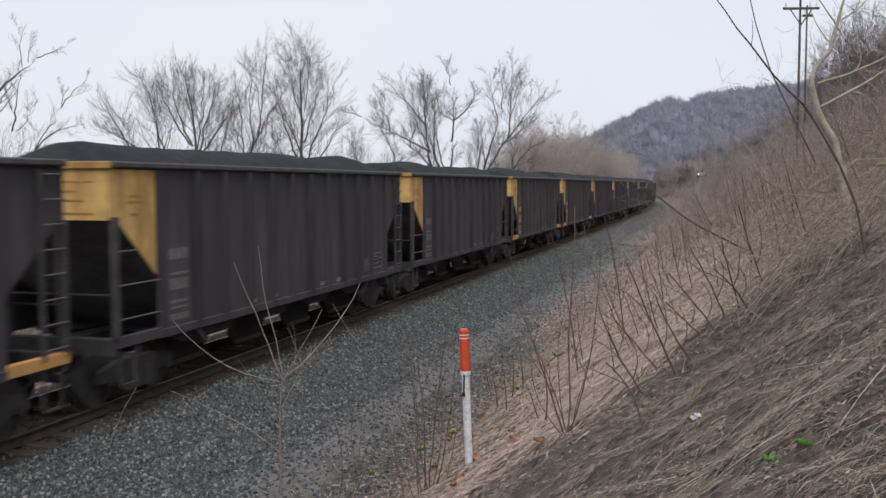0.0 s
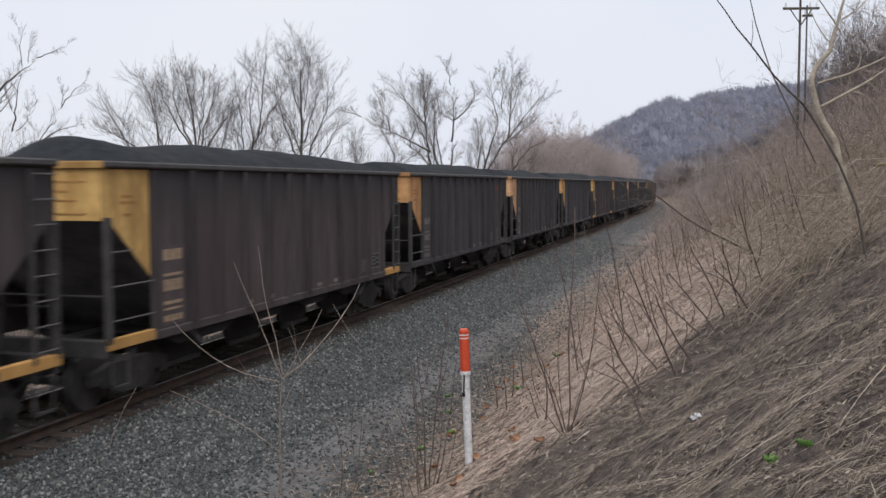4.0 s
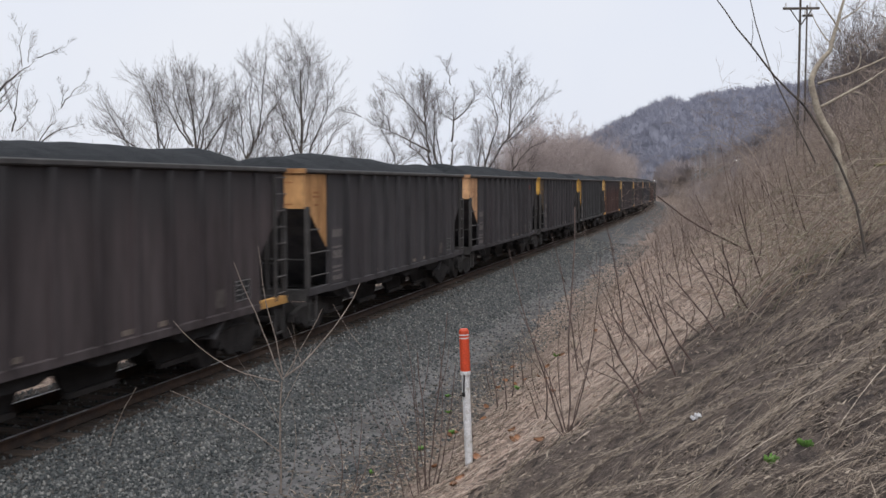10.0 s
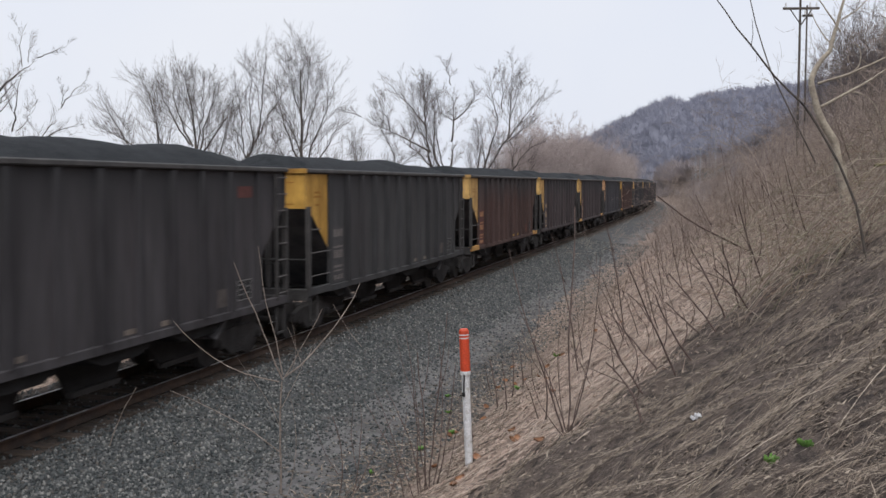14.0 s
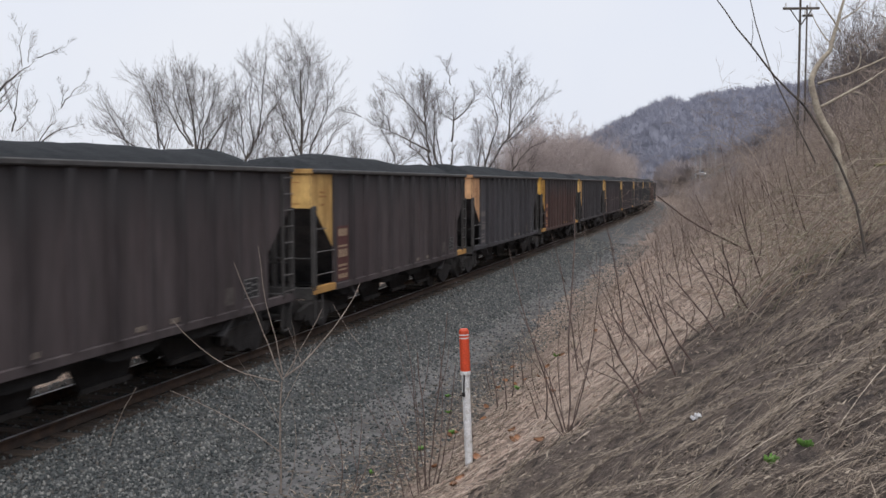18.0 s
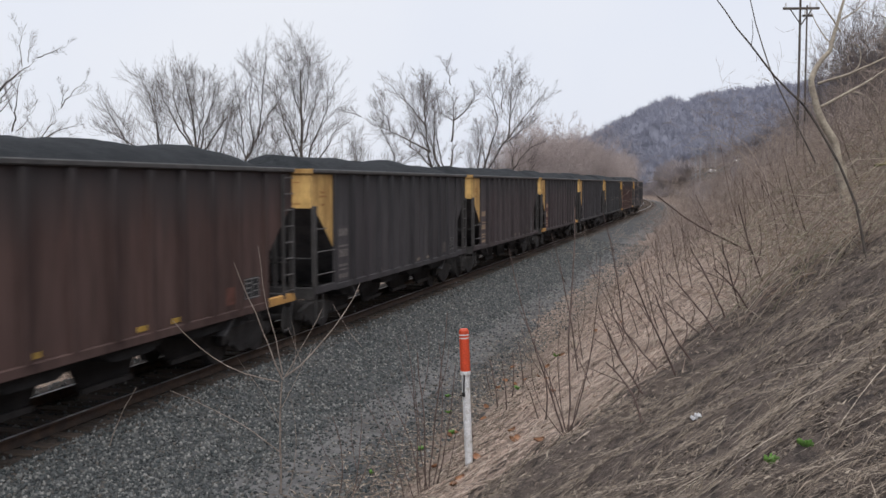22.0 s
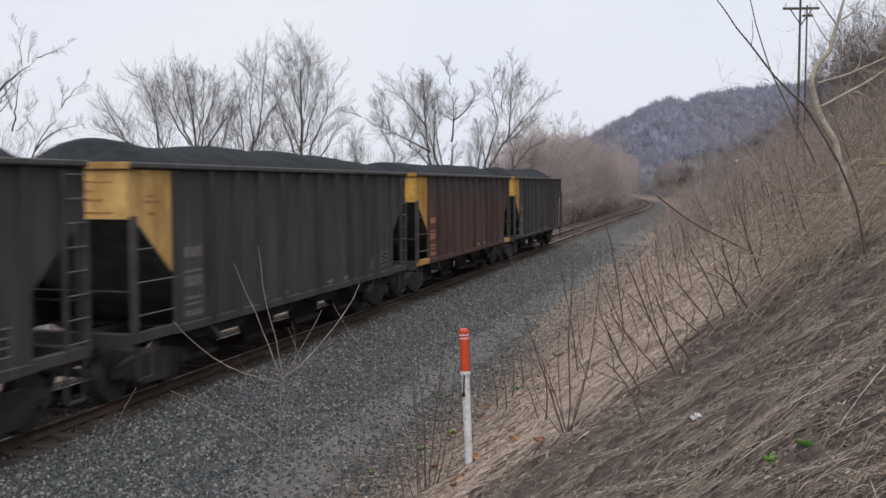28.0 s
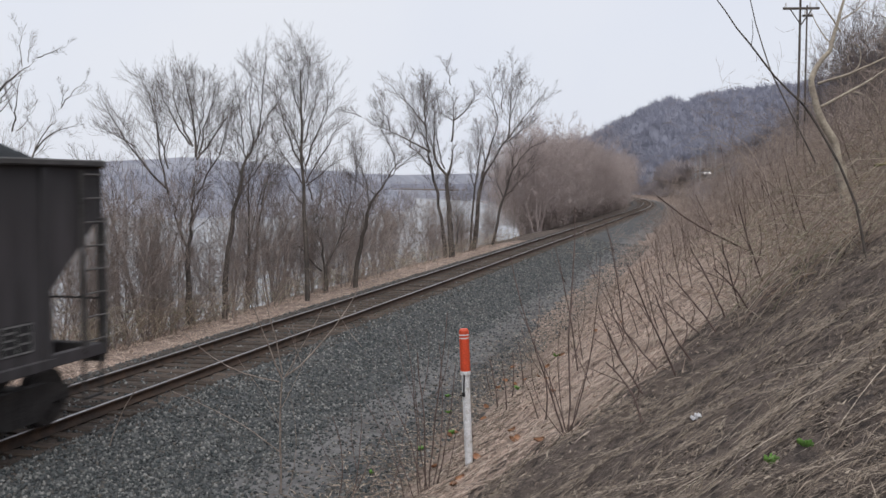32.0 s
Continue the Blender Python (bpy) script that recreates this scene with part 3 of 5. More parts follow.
    for poly in bays:
        y0, y1 = poly[0][0], poly[1][0]
        bm = bmesh.new()
        for xa, xb in ((-1.38, -0.24), (0.24, 1.38)):
            prism(bm, [(y0, 1.12), (y1, 1.12), (y1 - 0.7, 0.84), (y0 + 0.7, 0.84)], xa, xb)
        bay = part("hopper_bay", bm, M_BLACK, car)
        for sx in (-1, 1):
            bm = bmesh.new()
            prism(bm, poly, sx * 0.72, sx * 0.80)
            part("bay_side_plate", bm, M_BLACK, bay)
            bm = bmesh.new()
            ys = sorted(p[0] for p in poly if p[1] == low)
            box(bm, sx * 0.82 - 0.05, sx * 0.82 + 0.05, ys[0] - 0.04, ys[1] + 0.04, 0.30, 0.40, 0.01)
            part("gate_lock", bm, M_FRAME, bay)
    # trucks
    for yc in (1.4, b - 1.4):
        bm = bmesh.new()
        box(bm, -1.05, 1.05, yc - 0.2, yc + 0.2, 0.42, 0.76, 0.03)
        truck = part("truck", bm, M_FRAME, car)
        for sx in (1, -1):
            bm = bmesh.new()
            prism(bm, [(yc - 1.12, 0.62), (yc - 0.55, 0.74), (yc + 0.55, 0.74), (yc + 1.12, 0.62), (yc + 1.12, 0.44), (yc + 0.72, 0.42), (yc + 0.38, 0.2), (yc - 0.38, 0.2), (yc - 0.72, 0.42), (yc - 1.12, 0.44)], sx * 0.93, sx * 1.07)
            part("side_frame", bm, M_FRAME, truck)
            bm = bmesh.new()
            for dy in (-0.14, 0, 0.14):
                cyl(bm, (sx * 1.02, yc + dy, 0.24), (sx * 1.02, yc + dy, 0.5), 0.055, 8)
            part("coil_spring", bm, M_BLACK, truck)
        for dy in (-0.89, 0.89):
            ws = new("wheelset")
            bm = bmesh.new()
            for sx in (1, -1):
                cyl(bm, (sx * 0.69, 0, 0), (sx * 0.82, 0, 0), 0.457, 28)
                cyl(bm, (sx * 0.66, 0, 0), (sx * 0.69, 0, 0), 0.485, 28)
                cyl(bm, (sx * 0.815, 0, 0), (sx * 0.835, 0, 0), 0.36, 20)
                cyl(bm, (sx * 0.8, 0, 0), (sx * 1.12, 0, 0), 0.09, 10)
                for k in range(3):
                    a = k * 2.094
                    cyl(bm, (sx * 1.11, 0.055 * math.cos(a), 0.055 * math.sin(a)), (sx * 1.135, 0.055 * math.cos(a), 0.055 * math.sin(a)), 0.016, 6)
            cyl(bm, (-0.7, 0, 0), (0.7, 0, 0), 0.08, 10)
            bpy.data.objects.remove(ws)
            ws = part("wheelset", bm, M_FRAME, truck)
            ws.matrix_basis = pose(0, yc + dy, 0.457)
    v, f = coal_mesh(1)
    raw("coal_load", v, f, M_COAL, car, smooth=True)
    return car


DARK, GREEN, BROWN, RUST, GREY = (0.066, 0.063, 0.067, 1), (0.063, 0.064, 0.066, 1), (0.080, 0.068, 0.070, 1), (0.092, 0.060, 0.054, 1), (0.073, 0.072, 0.079, 1)
YELLOW, ORANGE, PEACH, AMBER = (0.65, 0.415, 0.155, 1), (0.58, 0.32, 0.14, 1), (0.68, 0.40, 0.22, 1), (0.58, 0.335, 0.075, 1)
CAR_LOOK = [(DARK, YELLOW), (DARK, YELLOW), (DARK, YELLOW), (BROWN, YELLOW), (BROWN, YELLOW), (DARK, ORANGE), (DARK, PEACH), (GREY, ORANGE),
            (BROWN, YELLOW), (DARK, ORANGE), (DARK, PEACH), (DARK, AMBER), (GREEN, AMBER), (RUST, YELLOW), (BROWN, YELLOW), (BROWN, YELLOW), (GREY, PEACH),
            (RUST, AMBER), (DARK, YELLOW), (BROWN, YELLOW), (BROWN, YELLOW), (DARK, YELLOW), (GREEN, YELLOW), (RUST, AMBER), (DARK, AMBER)]


def body_word(c):
    return {DARK: "sooty black", GREEN: "grimy charcoal", BROWN: "dark brown", RUST: "rusty red-brown", GREY: "dark grey"}[c]


def end_word(c):
    return {YELLOW: "yellow", ORANGE: "faded orange", PEACH: "pale peach", AMBER: "amber yellow"}[c]


first_car = hopper_car()
CARS = [first_car] + [copy_thing(first_car, Matrix()) for _ in CAR_LOOK[1:]]
coal_shapes = []
for n in range(6):
    v, f = coal_mesh(11 + n)
    ob = raw("coal_load", v, f, M_COAL, smooth=True)
    coal_shapes.append(ob.data)
    bpy.data.objects.remove(ob)
v, f = coal_mesh(40, [(2.2, 0.2, 1.2), (5.2, 0.12, 1.2), (8.3, 0.2, 1.2), (11.6, 0.28, 1.4)])
ob = raw("coal_load", v, f, M_COAL, smooth=True)
coal_shapes.append(ob.data)
bpy.data.objects.remove(ob)
YELLOW_SILLS = (0, 3, 4, 8, 13, 15, 17, 20, 23)
for n, (car, (body, end)) in enumerate(zip(CARS, CAR_LOOK)):
    tagged(car, "%s coal hopper car, %s end, heaped load" % (body_word(body), end_word(end)))
    rusty = body == RUST
    mark = (0.46, 0.24, 0.13, 1) if rusty else (0.40, 0.29, 0.20, 1) if body == BROWN else (0.19, 0.17, 0.165, 1)
    for o in car.children_recursive:
        kind = o.name.split(".")[0]
        up = o.parent.name.split(".")[0]
        # ribs tinted darker, side sheets lighter: the shade on the ribs is painted in
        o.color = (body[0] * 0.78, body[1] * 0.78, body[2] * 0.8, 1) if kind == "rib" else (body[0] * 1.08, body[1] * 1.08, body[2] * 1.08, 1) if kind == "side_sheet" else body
        if kind == "painted_side_end" or kind == "end_chord" or (kind == "end_sheet" and o.data.materials[0] == M_ENDPAINT):
            o.color = (0.10, 0.075, 0.05, 1) if n == 11 and kind == "painted_side_end" else (end[0] * 0.72, end[1] * 0.7, end[2] * 0.7, 1) if kind == "end_chord" else end
        elif kind == "end_sill_step" and n in YELLOW_SILLS:
            o.color = (0.50, 0.29, 0.10, 1)
        elif kind == "reflective_strip":
            o.color = (0.52, 0.33, 0.07, 1) if rusty else (0.24, 0.20, 0.17, 1)
        elif kind == "stencil_bar":
            o.color = (0.21, 0.205, 0.205, 1) if up == "stencil_panel" else (end[0] * 0.6, end[1] * 0.5, end[2] * 0.5, 1) if up in ("end_sheet", "painted_side_end") else mark
        elif kind == "marking_patch":
            o.color = (0.125, 0.056, 0.052, 1) if rusty or n in (15, 17, 20) else (body[0] * 1.25, body[1] * 1.2, body[2] * 1.2, 1)
        elif kind == "repainted_patch":
            o.color = (0.16, 0.075, 0.06, 1) if rusty else (0.12, 0.105, 0.10, 1)
        elif kind == "coal_load":
            o.data = coal_shapes[6 if n == len(CARS) - 1 else n % 6]
    if n in (5, 10, 11):
        bm = bmesh.new()
        box(bm, HW - 0.055, HW - 0.049, BODY_L - 2.25, BODY_L - 1.6, 3.45, 3.68)
        part("dark_red_patch", bm, M_PATCH, car, "dark red painted patch").color = (0.13, 0.055, 0.05, 1)


# ---- bare trees ----
def grow(seed, height, stems, spread=0.5, levels=4, twist=0.25, lean=(0, 0), r0=0.16, kids=(5, 5, 4, 4), up=0.25, low=0.3, foot=0.12, thin=0.004, limb=(0.45, 0.7), fan=(0.12, 0.34), reach=1.0, rise=1.0):
    """Polylines of a bare tree: the trunks, limbs and twigs, as (points, radii)."""
    r = np.random.default_rng(seed)
    out = {0: [], 1: [], 2: []}

    def branch(p, d, length, rad, level):
        n = 7 if level < 2 else (5 if level == 2 else 3)
        pts, dd = [np.array(p, float)], np.array(d, float)
        for _ in range(n - 1):
            dd = dd + r.normal(0, twist * (0.5 if level == 0 else 1.0) * 0.5, 3) + np.array([0, 0, up * 0.3 * (1.0 if level < 2 else rise)])
            dd /= np.linalg.norm(dd)
            pts.append(pts[-1] + dd * length / (n - 1))
        pts = np.array(pts)
        taper = np.linspace(1, 0.12 if level < 2 else 0.3, n)
        out[0 if level == 0 else (1 if level <= 2 else 2)].append((pts, rad * taper))
        if level >= levels:
            return
        k = kids[min(level, len(kids) - 1)]
        for i in range(k):
            q = (low if level == 0 else 0.2) + (1 - (low if level == 0 else 0.2)) * (i + r.uniform(0.2, 0.9)) / k
            q = min(q, 0.98)
            a = q * (n - 1)
            j = int(a)
            pp = pts[j] + (pts[min(j + 1, n - 1)] - pts[j]) * (a - j)
            base_d = pts[min(j + 1, n - 1)] - pts[max(j - 1, 0)]
            base_d /= np.linalg.norm(base_d) + 1e-9
            side = r.normal(0, 1, 3)
            side -= side.dot(base_d) * base_d
            side /= np.linalg.norm(side) + 1e-9
            ang = r.uniform(0.35, 0.95) * (spread + 0.5)
            nd = base_d * math.cos(ang) + side * math.sin(ang) + np.array([0, 0, up * (1.0 if level < 1 else rise)])
            nd /= np.linalg.norm(nd)
            branch(pp, nd, length * r.uniform(0.42, 0.72) * (1.1 - 0.35 * q) * (reach if level == 0 else 1.0), max(rad * (1 - 0.62 * q) * r.uniform(*limb), thin), level + 1)

    for s in range(stems):
        a = r.uniform(0, 6.283)
        tilt = (0.06 if stems == 1 else r.uniform(*fan))
        d = np.array([math.cos(a) * tilt + lean[0], math.sin(a) * tilt + lean[1], 1.0])
        d /= np.linalg.norm(d)
        q = foot * (1 if foot < 0.2 else math.sqrt(r.random())) * (stems > 1)
        branch((q * math.cos(a), q * math.sin(a), -0.3), d, height * r.uniform(0.82, 1.0) / (1 if levels < 2 else 1.15), r0 / math.sqrt(stems) * r.uniform(0.85, 1.15), 0)
    top = max(p[:, 2].max() for k in out for p, _ in out[k])
    for k in out:
        out[k] = [(p * (height / top), q) for p, q in out[k]]
    return out


def tree(name, label, category, seed, at, bark=None, twig=None, rz=0, group="", joined=False, apart=False, **kw):
    g = grow(seed, **kw)
    if joined:
        g[1], g[2] = [], g[1] + g[2]
    root = tagged(new(name), label, category, group=group)
    for stems in ([[p] for p in g[0]] if apart else [g[0]]):
        v, f = tubes(stems, 5 if apart else 7)
        raw("stem" if apart else "trunk", v, f, bark or M_BARK, root, smooth=True)
    if g[1]:
        v, f = tubes(g[1], 4)
        tagged(raw("limb_framework", v, f, bark or M_BARK, root, smooth=True), kind="stuff")
    if g[2]:
        v, f = tubes(g[2], 3)
        raw("crown", v, f, twig or M_TWIG, root)
    root.matrix_basis = pose(at[0], at[1], float(ground_z(at[0], at[1])), 0, 0, rz)
    return root


def rod(rows_pts, r0, r1, sides=6):
    n = len(rows_pts)
    return (np.array(rows_pts), np.linspace(r0, r1, n))


def bough(x, z, angle, length, bend, rng, swing=0.25, n=8):
    """A bowed rod in the plane across the view: from (x, z), angle from upright, turning by bend on the way."""
    pts, y, a = [(x, 0.0, z)], 0.0, angle - bend / 2
    dy = rng.uniform(-swing, swing)
    for i in range(n - 1):
        step = length / (n - 1)
        w = radians(a + bend * i / (n - 2) + rng.uniform(-4, 4))
        x, z, y = x + step * math.sin(w), z + step * math.cos(w), y + dy * step
        pts.append((x, y, z))
    return pts


BIG = "bare grey-barked riverside tree without leaves"


def limbed_tree(label, at, rows, seed, dens=1.0, thin=0.0032):
    """A bare tree: trunk and main limbs as bowed rods across the view, each with ascending branches and twigs."""
    rng, r = random.Random(seed), np.random.default_rng(seed)
    root = tagged(new("bare_tree"), label, "tree", group="bare trees by the river")
    done, twigs = [], []

    def sprout(pts, rad, level):
        n = len(pts)
        L = np.linalg.norm(np.diff(pts, axis=0), axis=1).sum()
        count = max(2, int(round((L * 4.2 + 4.5) * dens))) if level == 1 else (6 if level == 2 else 3)
        for i in range(count):
            q = (0.16 if level == 1 else 0.12) + 0.84 * (i + r.random()) / count
            a = min(q, 0.985) * (n - 1)
            j = int(a)
            p = pts[j] + (pts[j + 1] - pts[j]) * (a - j)
            d = pts[min(j + 1, n - 1)] - pts[max(j - 1, 0)]
            d /= np.linalg.norm(d) + 1e-9
            side = r.normal(0, 1, 3) * np.array([1.0, 0.8, 0.7])
            side -= side.dot(d) * d
            side /= np.linalg.norm(side) + 1e-9
            ang = r.uniform(0.35, 0.85)
            e = d * math.cos(ang) + side * math.sin(ang) + np.array([0, 0, 0.22])
            e /= np.linalg.norm(e)
            m = 5 if level < 3 else 3
            ln = L * r.uniform(0.35, 0.65) * (1.12 - 0.6 * q) if level == 1 else L * r.uniform(0.35, 0.72) * (1.1 - 0.35 * q)
            ln = min(ln, 1.9)
            out = [p]
            for _ in range(m - 1):
                e = e + r.normal(0, 0.13, 3) + np.array([0, 0, 0.03])
                e /= np.linalg.norm(e)
                out.append(out[-1] + e * ln / (m - 1))
            out = np.array(out)
            local = max(min(rad * (1 - 0.7 * q) * 0.33, 0.014), thin)
            twigs.append((out, np.linspace(local, max(thin * 0.7, local * 0.3), m)))
            if level < 3:
                sprout(out, local, level + 1)

    for i, (x, z, angle, length, bend, rad) in enumerate(rows):
        pts = np.array(bough(x, z, angle, length * (0.84 if i == 0 and length > 8 else 0.98 if i == 0 else 0.77), bend, rng, 0.04 if i == 0 else 0.4, 9))
        pts[1:-1, 0] += r.normal(0, 0.03, 7)
        if i == 0:
            pts[0, 2] -= 0.3
        else:
            near = min((float(np.hypot(q[0] - x, q[2] - z)), float(q[1])) for p in done for q in p)
            pts[:, 1] += near[1]
        done.append(pts)
        v, f = tubes([(pts, np.linspace(rad, rad * 0.5, 9) if i == 0 and length < 8 else np.linspace(rad * 0.82, rad * 0.16, 9))], 7)
        raw("trunk" if i == 0 else "limb", v, f, M_BARK, root, smooth=True)
        sprout(pts if i else pts[4:], rad * (1 if i else 0.6), 1)
    v, f = tubes(twigs, 3)
    raw("crown", v, f, M_TWIG, root)
    root.matrix_basis = pose(*at, 0, 0, YAW)
    return root


limbed_tree("wide fan-shaped bare riverside tree", (-16.3, 29, -0.9),
            [(-0.09, 0, -1, 2.54, 1, 0.13), (-0.13, 2.36, 7, 3.24, -4, 0.085), (0.22, 5.49, -5, 3.42, -7, 0.05), (0.24, 5.39, 32, 2.61, -1, 0.045), (0.28, 5.58, 16, 2.88, -1, 0.04), (0.13, 5.82, -19, 3.08, 19, 0.04), (0.04, 5.89, -31, 3.01, 14, 0.04), (-0.13, 2.36, -18, 2.32, 8, 0.07), (-0.79, 4.29, -8, 4.01, 9, 0.045), (-0.83, 4.47, -29, 3.9, 17, 0.045), (-0.79, 5.12, -13, 3.6, -5, 0.035), (-1.65, 5.82, -60, 1.73, -5, 0.022), (0.2, 4.29, 20, 3.66, -21, 0.04), (0.24, 5.67, 10, 2.99, -3, 0.03)], 300)
limbed_tree("leaning bare grey-barked riverside tree", (-15.9, 30.2, -0.85),
            [(0.05, -0.01, 8, 5.06, 10, 0.11), (0.69, 4.89, 21, 2.75, 4, 0.07), (1.19, 6.22, 8, 3.36, 0, 0.035), (1, 5.75, 3, 3.24, 4, 0.03), (1.45, 6.89, 26, 1.84, -34, 0.03), (0.84, 5.37, -5, 2.97, -13, 0.03), (0.54, 4.32, 32, 2.84, -26, 0.035), (0.88, 5.46, -19, 2.02, 11, 0.022)], 301, 0.7)
limbed_tree("tall straight bare tree beside the river", (-15.1, 35.2, -0.74),
            [(0.15, 0.01, -1, 10.48, 0, 0.13), (0.06, 4.93, -15, 4.74, 22, 0.045), (0.06, 5.37, -22, 3.38, 7, 0.035), (0.09, 4.29, -32, 3.07, 2, 0.04), (0.04, 6.66, -11, 3.53, 12, 0.03), (0.11, 5.15, 19, 4.06, -14, 0.045), (0.11, 4.5, 28, 3.56, -7, 0.04), (0.06, 6.01, 11, 3.75, -10, 0.035), (0.06, 7.2, 8, 2.94, -4, 0.025), (0.11, 4.39, 49, 2.47, -4, 0.03), (0.06, 3.53, -32, 2.43, 6, 0.03), (0.06, 7.64, -9, 2.74, 2, 0.022)], 302, 0.8)
limbed_tree("stooping bare tree leaning over the river bank", (-15.6, 40, -0.8),
            [(0.77, -0, 10, 3.79, 13, 0.12), (1.38, 3.59, 34, 3.15, -2, 0.075), (3.13, 6.1, 22, 1.67, 35, 0.05), (2.27, 4.81, 46, 2.11, 15, 0.03), (1.42, 3.72, -20, 3.11, -14, 0.035), (2.52, 5.17, -23, 2.55, -29, 0.03), (3.73, 7.48, -7, 2.16, -41, 0.03), (1.67, 4.08, -54, 2.27, -15, 0.03)], 303)
limbed_tree("low forked bare tree on the river bank", (-16.4, 38.4, -0.92),
            [(0.9, 0.09, -2, 1.18, -1, 0.11), (0.85, 1.15, -12, 3.01, -6, 0.07), (0.88, 1.22, 19, 4.55, -12, 0.06), (0.26, 3.98, -15, 2.81, 3, 0.04), (2.01, 4.33, -3, 2.99, -24, 0.03), (0.71, 1.03, -41, 2.68, 9, 0.045), (-0.94, 2.92, -11, 3.14, 19, 0.03), (0.48, 3.27, 10, 2.76, -14, 0.03)], 304)
limbed_tree("gnarled bare tree with long crooked limbs", (-15.9, 60.5, -0.88),
            [(0, -0.14, -3, 5.34, -1, 0.22), (-0.25, 5.12, 6, 2.28, -35, 0.12), (0, 7.25, -1, 3.67, -24, 0.08), (-0.03, 10.7, -18, 1.98, -10, 0.04), (0.15, 8.57, 36, 3.01, -51, 0.06), (0.15, 8.46, -60, 1.46, -28, 0.05), (-0.28, 5.12, -24, 3.48, 35, 0.12), (-1.63, 8.04, -5, 3.92, -1, 0.06), (-1.31, 6.61, -63, 5.07, -6, 0.08), (-5.65, 8.82, -77, 1.62, -22, 0.04), (-1.63, 8.32, -43, 4.4, -7, 0.06), (-3.87, 8.04, -42, 2.59, -75, 0.05), (-4.33, 8.21, -11, 2.87, -37, 0.045), (-0.96, 6.08, 1, 5.7, 11, 0.07), (-0.42, 5.55, -10, 4.74, 22, 0.06)], 305, 0.6, 0.0058)
limbed_tree("bare tree with a slanting trunk on the bank", (-16.4, 61.5, -0.94),
            [(-0.13, -0.09, -10, 6.92, -12, 0.14), (-1.25, 6.53, 0, 5.26, 12, 0.07), (-1.29, 7, -19, 3.92, 15, 0.05), (-1, 5.62, -47, 3.25, -25, 0.06), (0.27, 0.02, 7, 3.51, -25, 0.08)], 306, 0.6, 0.0058)
limbed_tree("tall bare tree with ascending limbs by the river", (-15.9, 67.5, -0.87),
            [(-0.24, -0.46, 7, 6.14, 5, 0.2), (0.47, 5.56, 15, 4.57, 0, 0.1), (1.65, 9.77, -4, 3.32, -24, 0.05), (0.31, 4.65, 29, 3.62, 7, 0.12), (2.04, 7.68, 4, 6.04, -2, 0.07), (1.41, 6.9, 37, 5.96, -8, 0.07), (0.55, 6.03, -8, 3.38, 1, 0.05), (1.88, 7.41, 49, 3.02, -12, 0.05), (1.41, 8.98, -11, 3.81, 11, 0.045), (2.2, 8.98, 15, 3.87, -9, 0.04)], 307, 0.6, 0.0058)
limbed_tree("slim bare tree beside a larger trunk", (-16.6, 67, -1),
            [(0.2, -0.31, 5, 7.87, 2, 0.09), (0.83, 7.14, -3, 2.38, -22, 0.04), (0.56, 4.59, -11, 3.2, 7, 0.04)], 308, 0.6, 0.0058)
limbed_tree("scrubby bare tree at the end of the thicket", (-15.2, 73, -0.74),
            [(-0.77, -0.75, 13, 6.29, 8, 0.13), (0.58, 5.25, 42, 3.95, 31, 0.07), (-0.01, 3.47, -16, 3.31, 12, 0.05), (0.75, 5.58, 6, 2.82, 30, 0.05), (-0.01, 3.39, 42, 4.4, -4, 0.05)], 309, 0.6, 0.0058)
limbed_tree("bare tree with long outstretched limbs", (-18, 22.4, -1.23),
            [(-0.2, -0.21, -1, 6.56, 1, 0.12), (-0.28, 6.27, 0, 1.81, -7, 0.06), (-0.26, 7.25, 47, 1.58, 27, 0.045), (0.82, 8.27, 69, 1.12, -9, 0.02), (0.43, 8.04, -1, 1.31, -3, 0.016), (0.58, 8.15, 10, 1.07, 0, 0.014), (-0.29, 6.87, 33, 1.35, 16, 0.03), (-0.02, 1.44, 2, 5.58, -3, 0.07), (0.17, 6.94, -18, 0.88, -13, 0.02), (0.17, 6.34, 9, 1.76, -7, 0.03), (0.16, 4.91, 28, 2.48, 15, 0.045), (1.26, 6.99, 45, 1.38, 17, 0.02), (1.3, 7.05, 12, 0.74, 5, 0.014), (0.61, 5.84, 64, 1.98, 47, 0.03), (0.28, 6.34, 38, 1.36, -27, 0.014), (0.58, 6.12, 0, 0.91, -10, 0.01), (-0.26, 7.4, 9, 1.38, -15, 0.02)], 310, 0.38, 0.0024)
VASE = dict(twist=0.2, fan=(0.1, 0.42), reach=0.92, limb=(0.3, 0.5), low=0.34, spread=0.35, up=0.2, kids=(8, 6, 4, 3), thin=0.006, rise=0.15)
tree("bare_tree", BIG, "tree", 12, (-18.4, 36.8), height=8.6, stems=2, r0=0.15, **VASE)
tree("bare_tree", BIG, "tree", 45, (-19.4, 31.4), height=7.6, stems=2, r0=0.13, **VASE)


def scatter(kind, label, category, protos, places, group, sizes=(0.8, 1.2), seed=1):
    r = random.Random(seed)
    for n, (x, y) in enumerate(places):
        s = r.uniform(*sizes)
        t = copy_thing(protos[n % len(protos)], Matrix())
        t.matrix_basis = pose(x, y, float(ground_z(x, y)), 0, 0, r.uniform(0, 360)) @ Matrix.Diagonal((s, s, s, 1))
        tagged(t, label, category, group=group)


def clear(protos):
    for p in protos:
        for o in list(p.children_recursive):
            bpy.data.objects.remove(o)
        bpy.data.objects.remove(p)


r = random.Random(9)
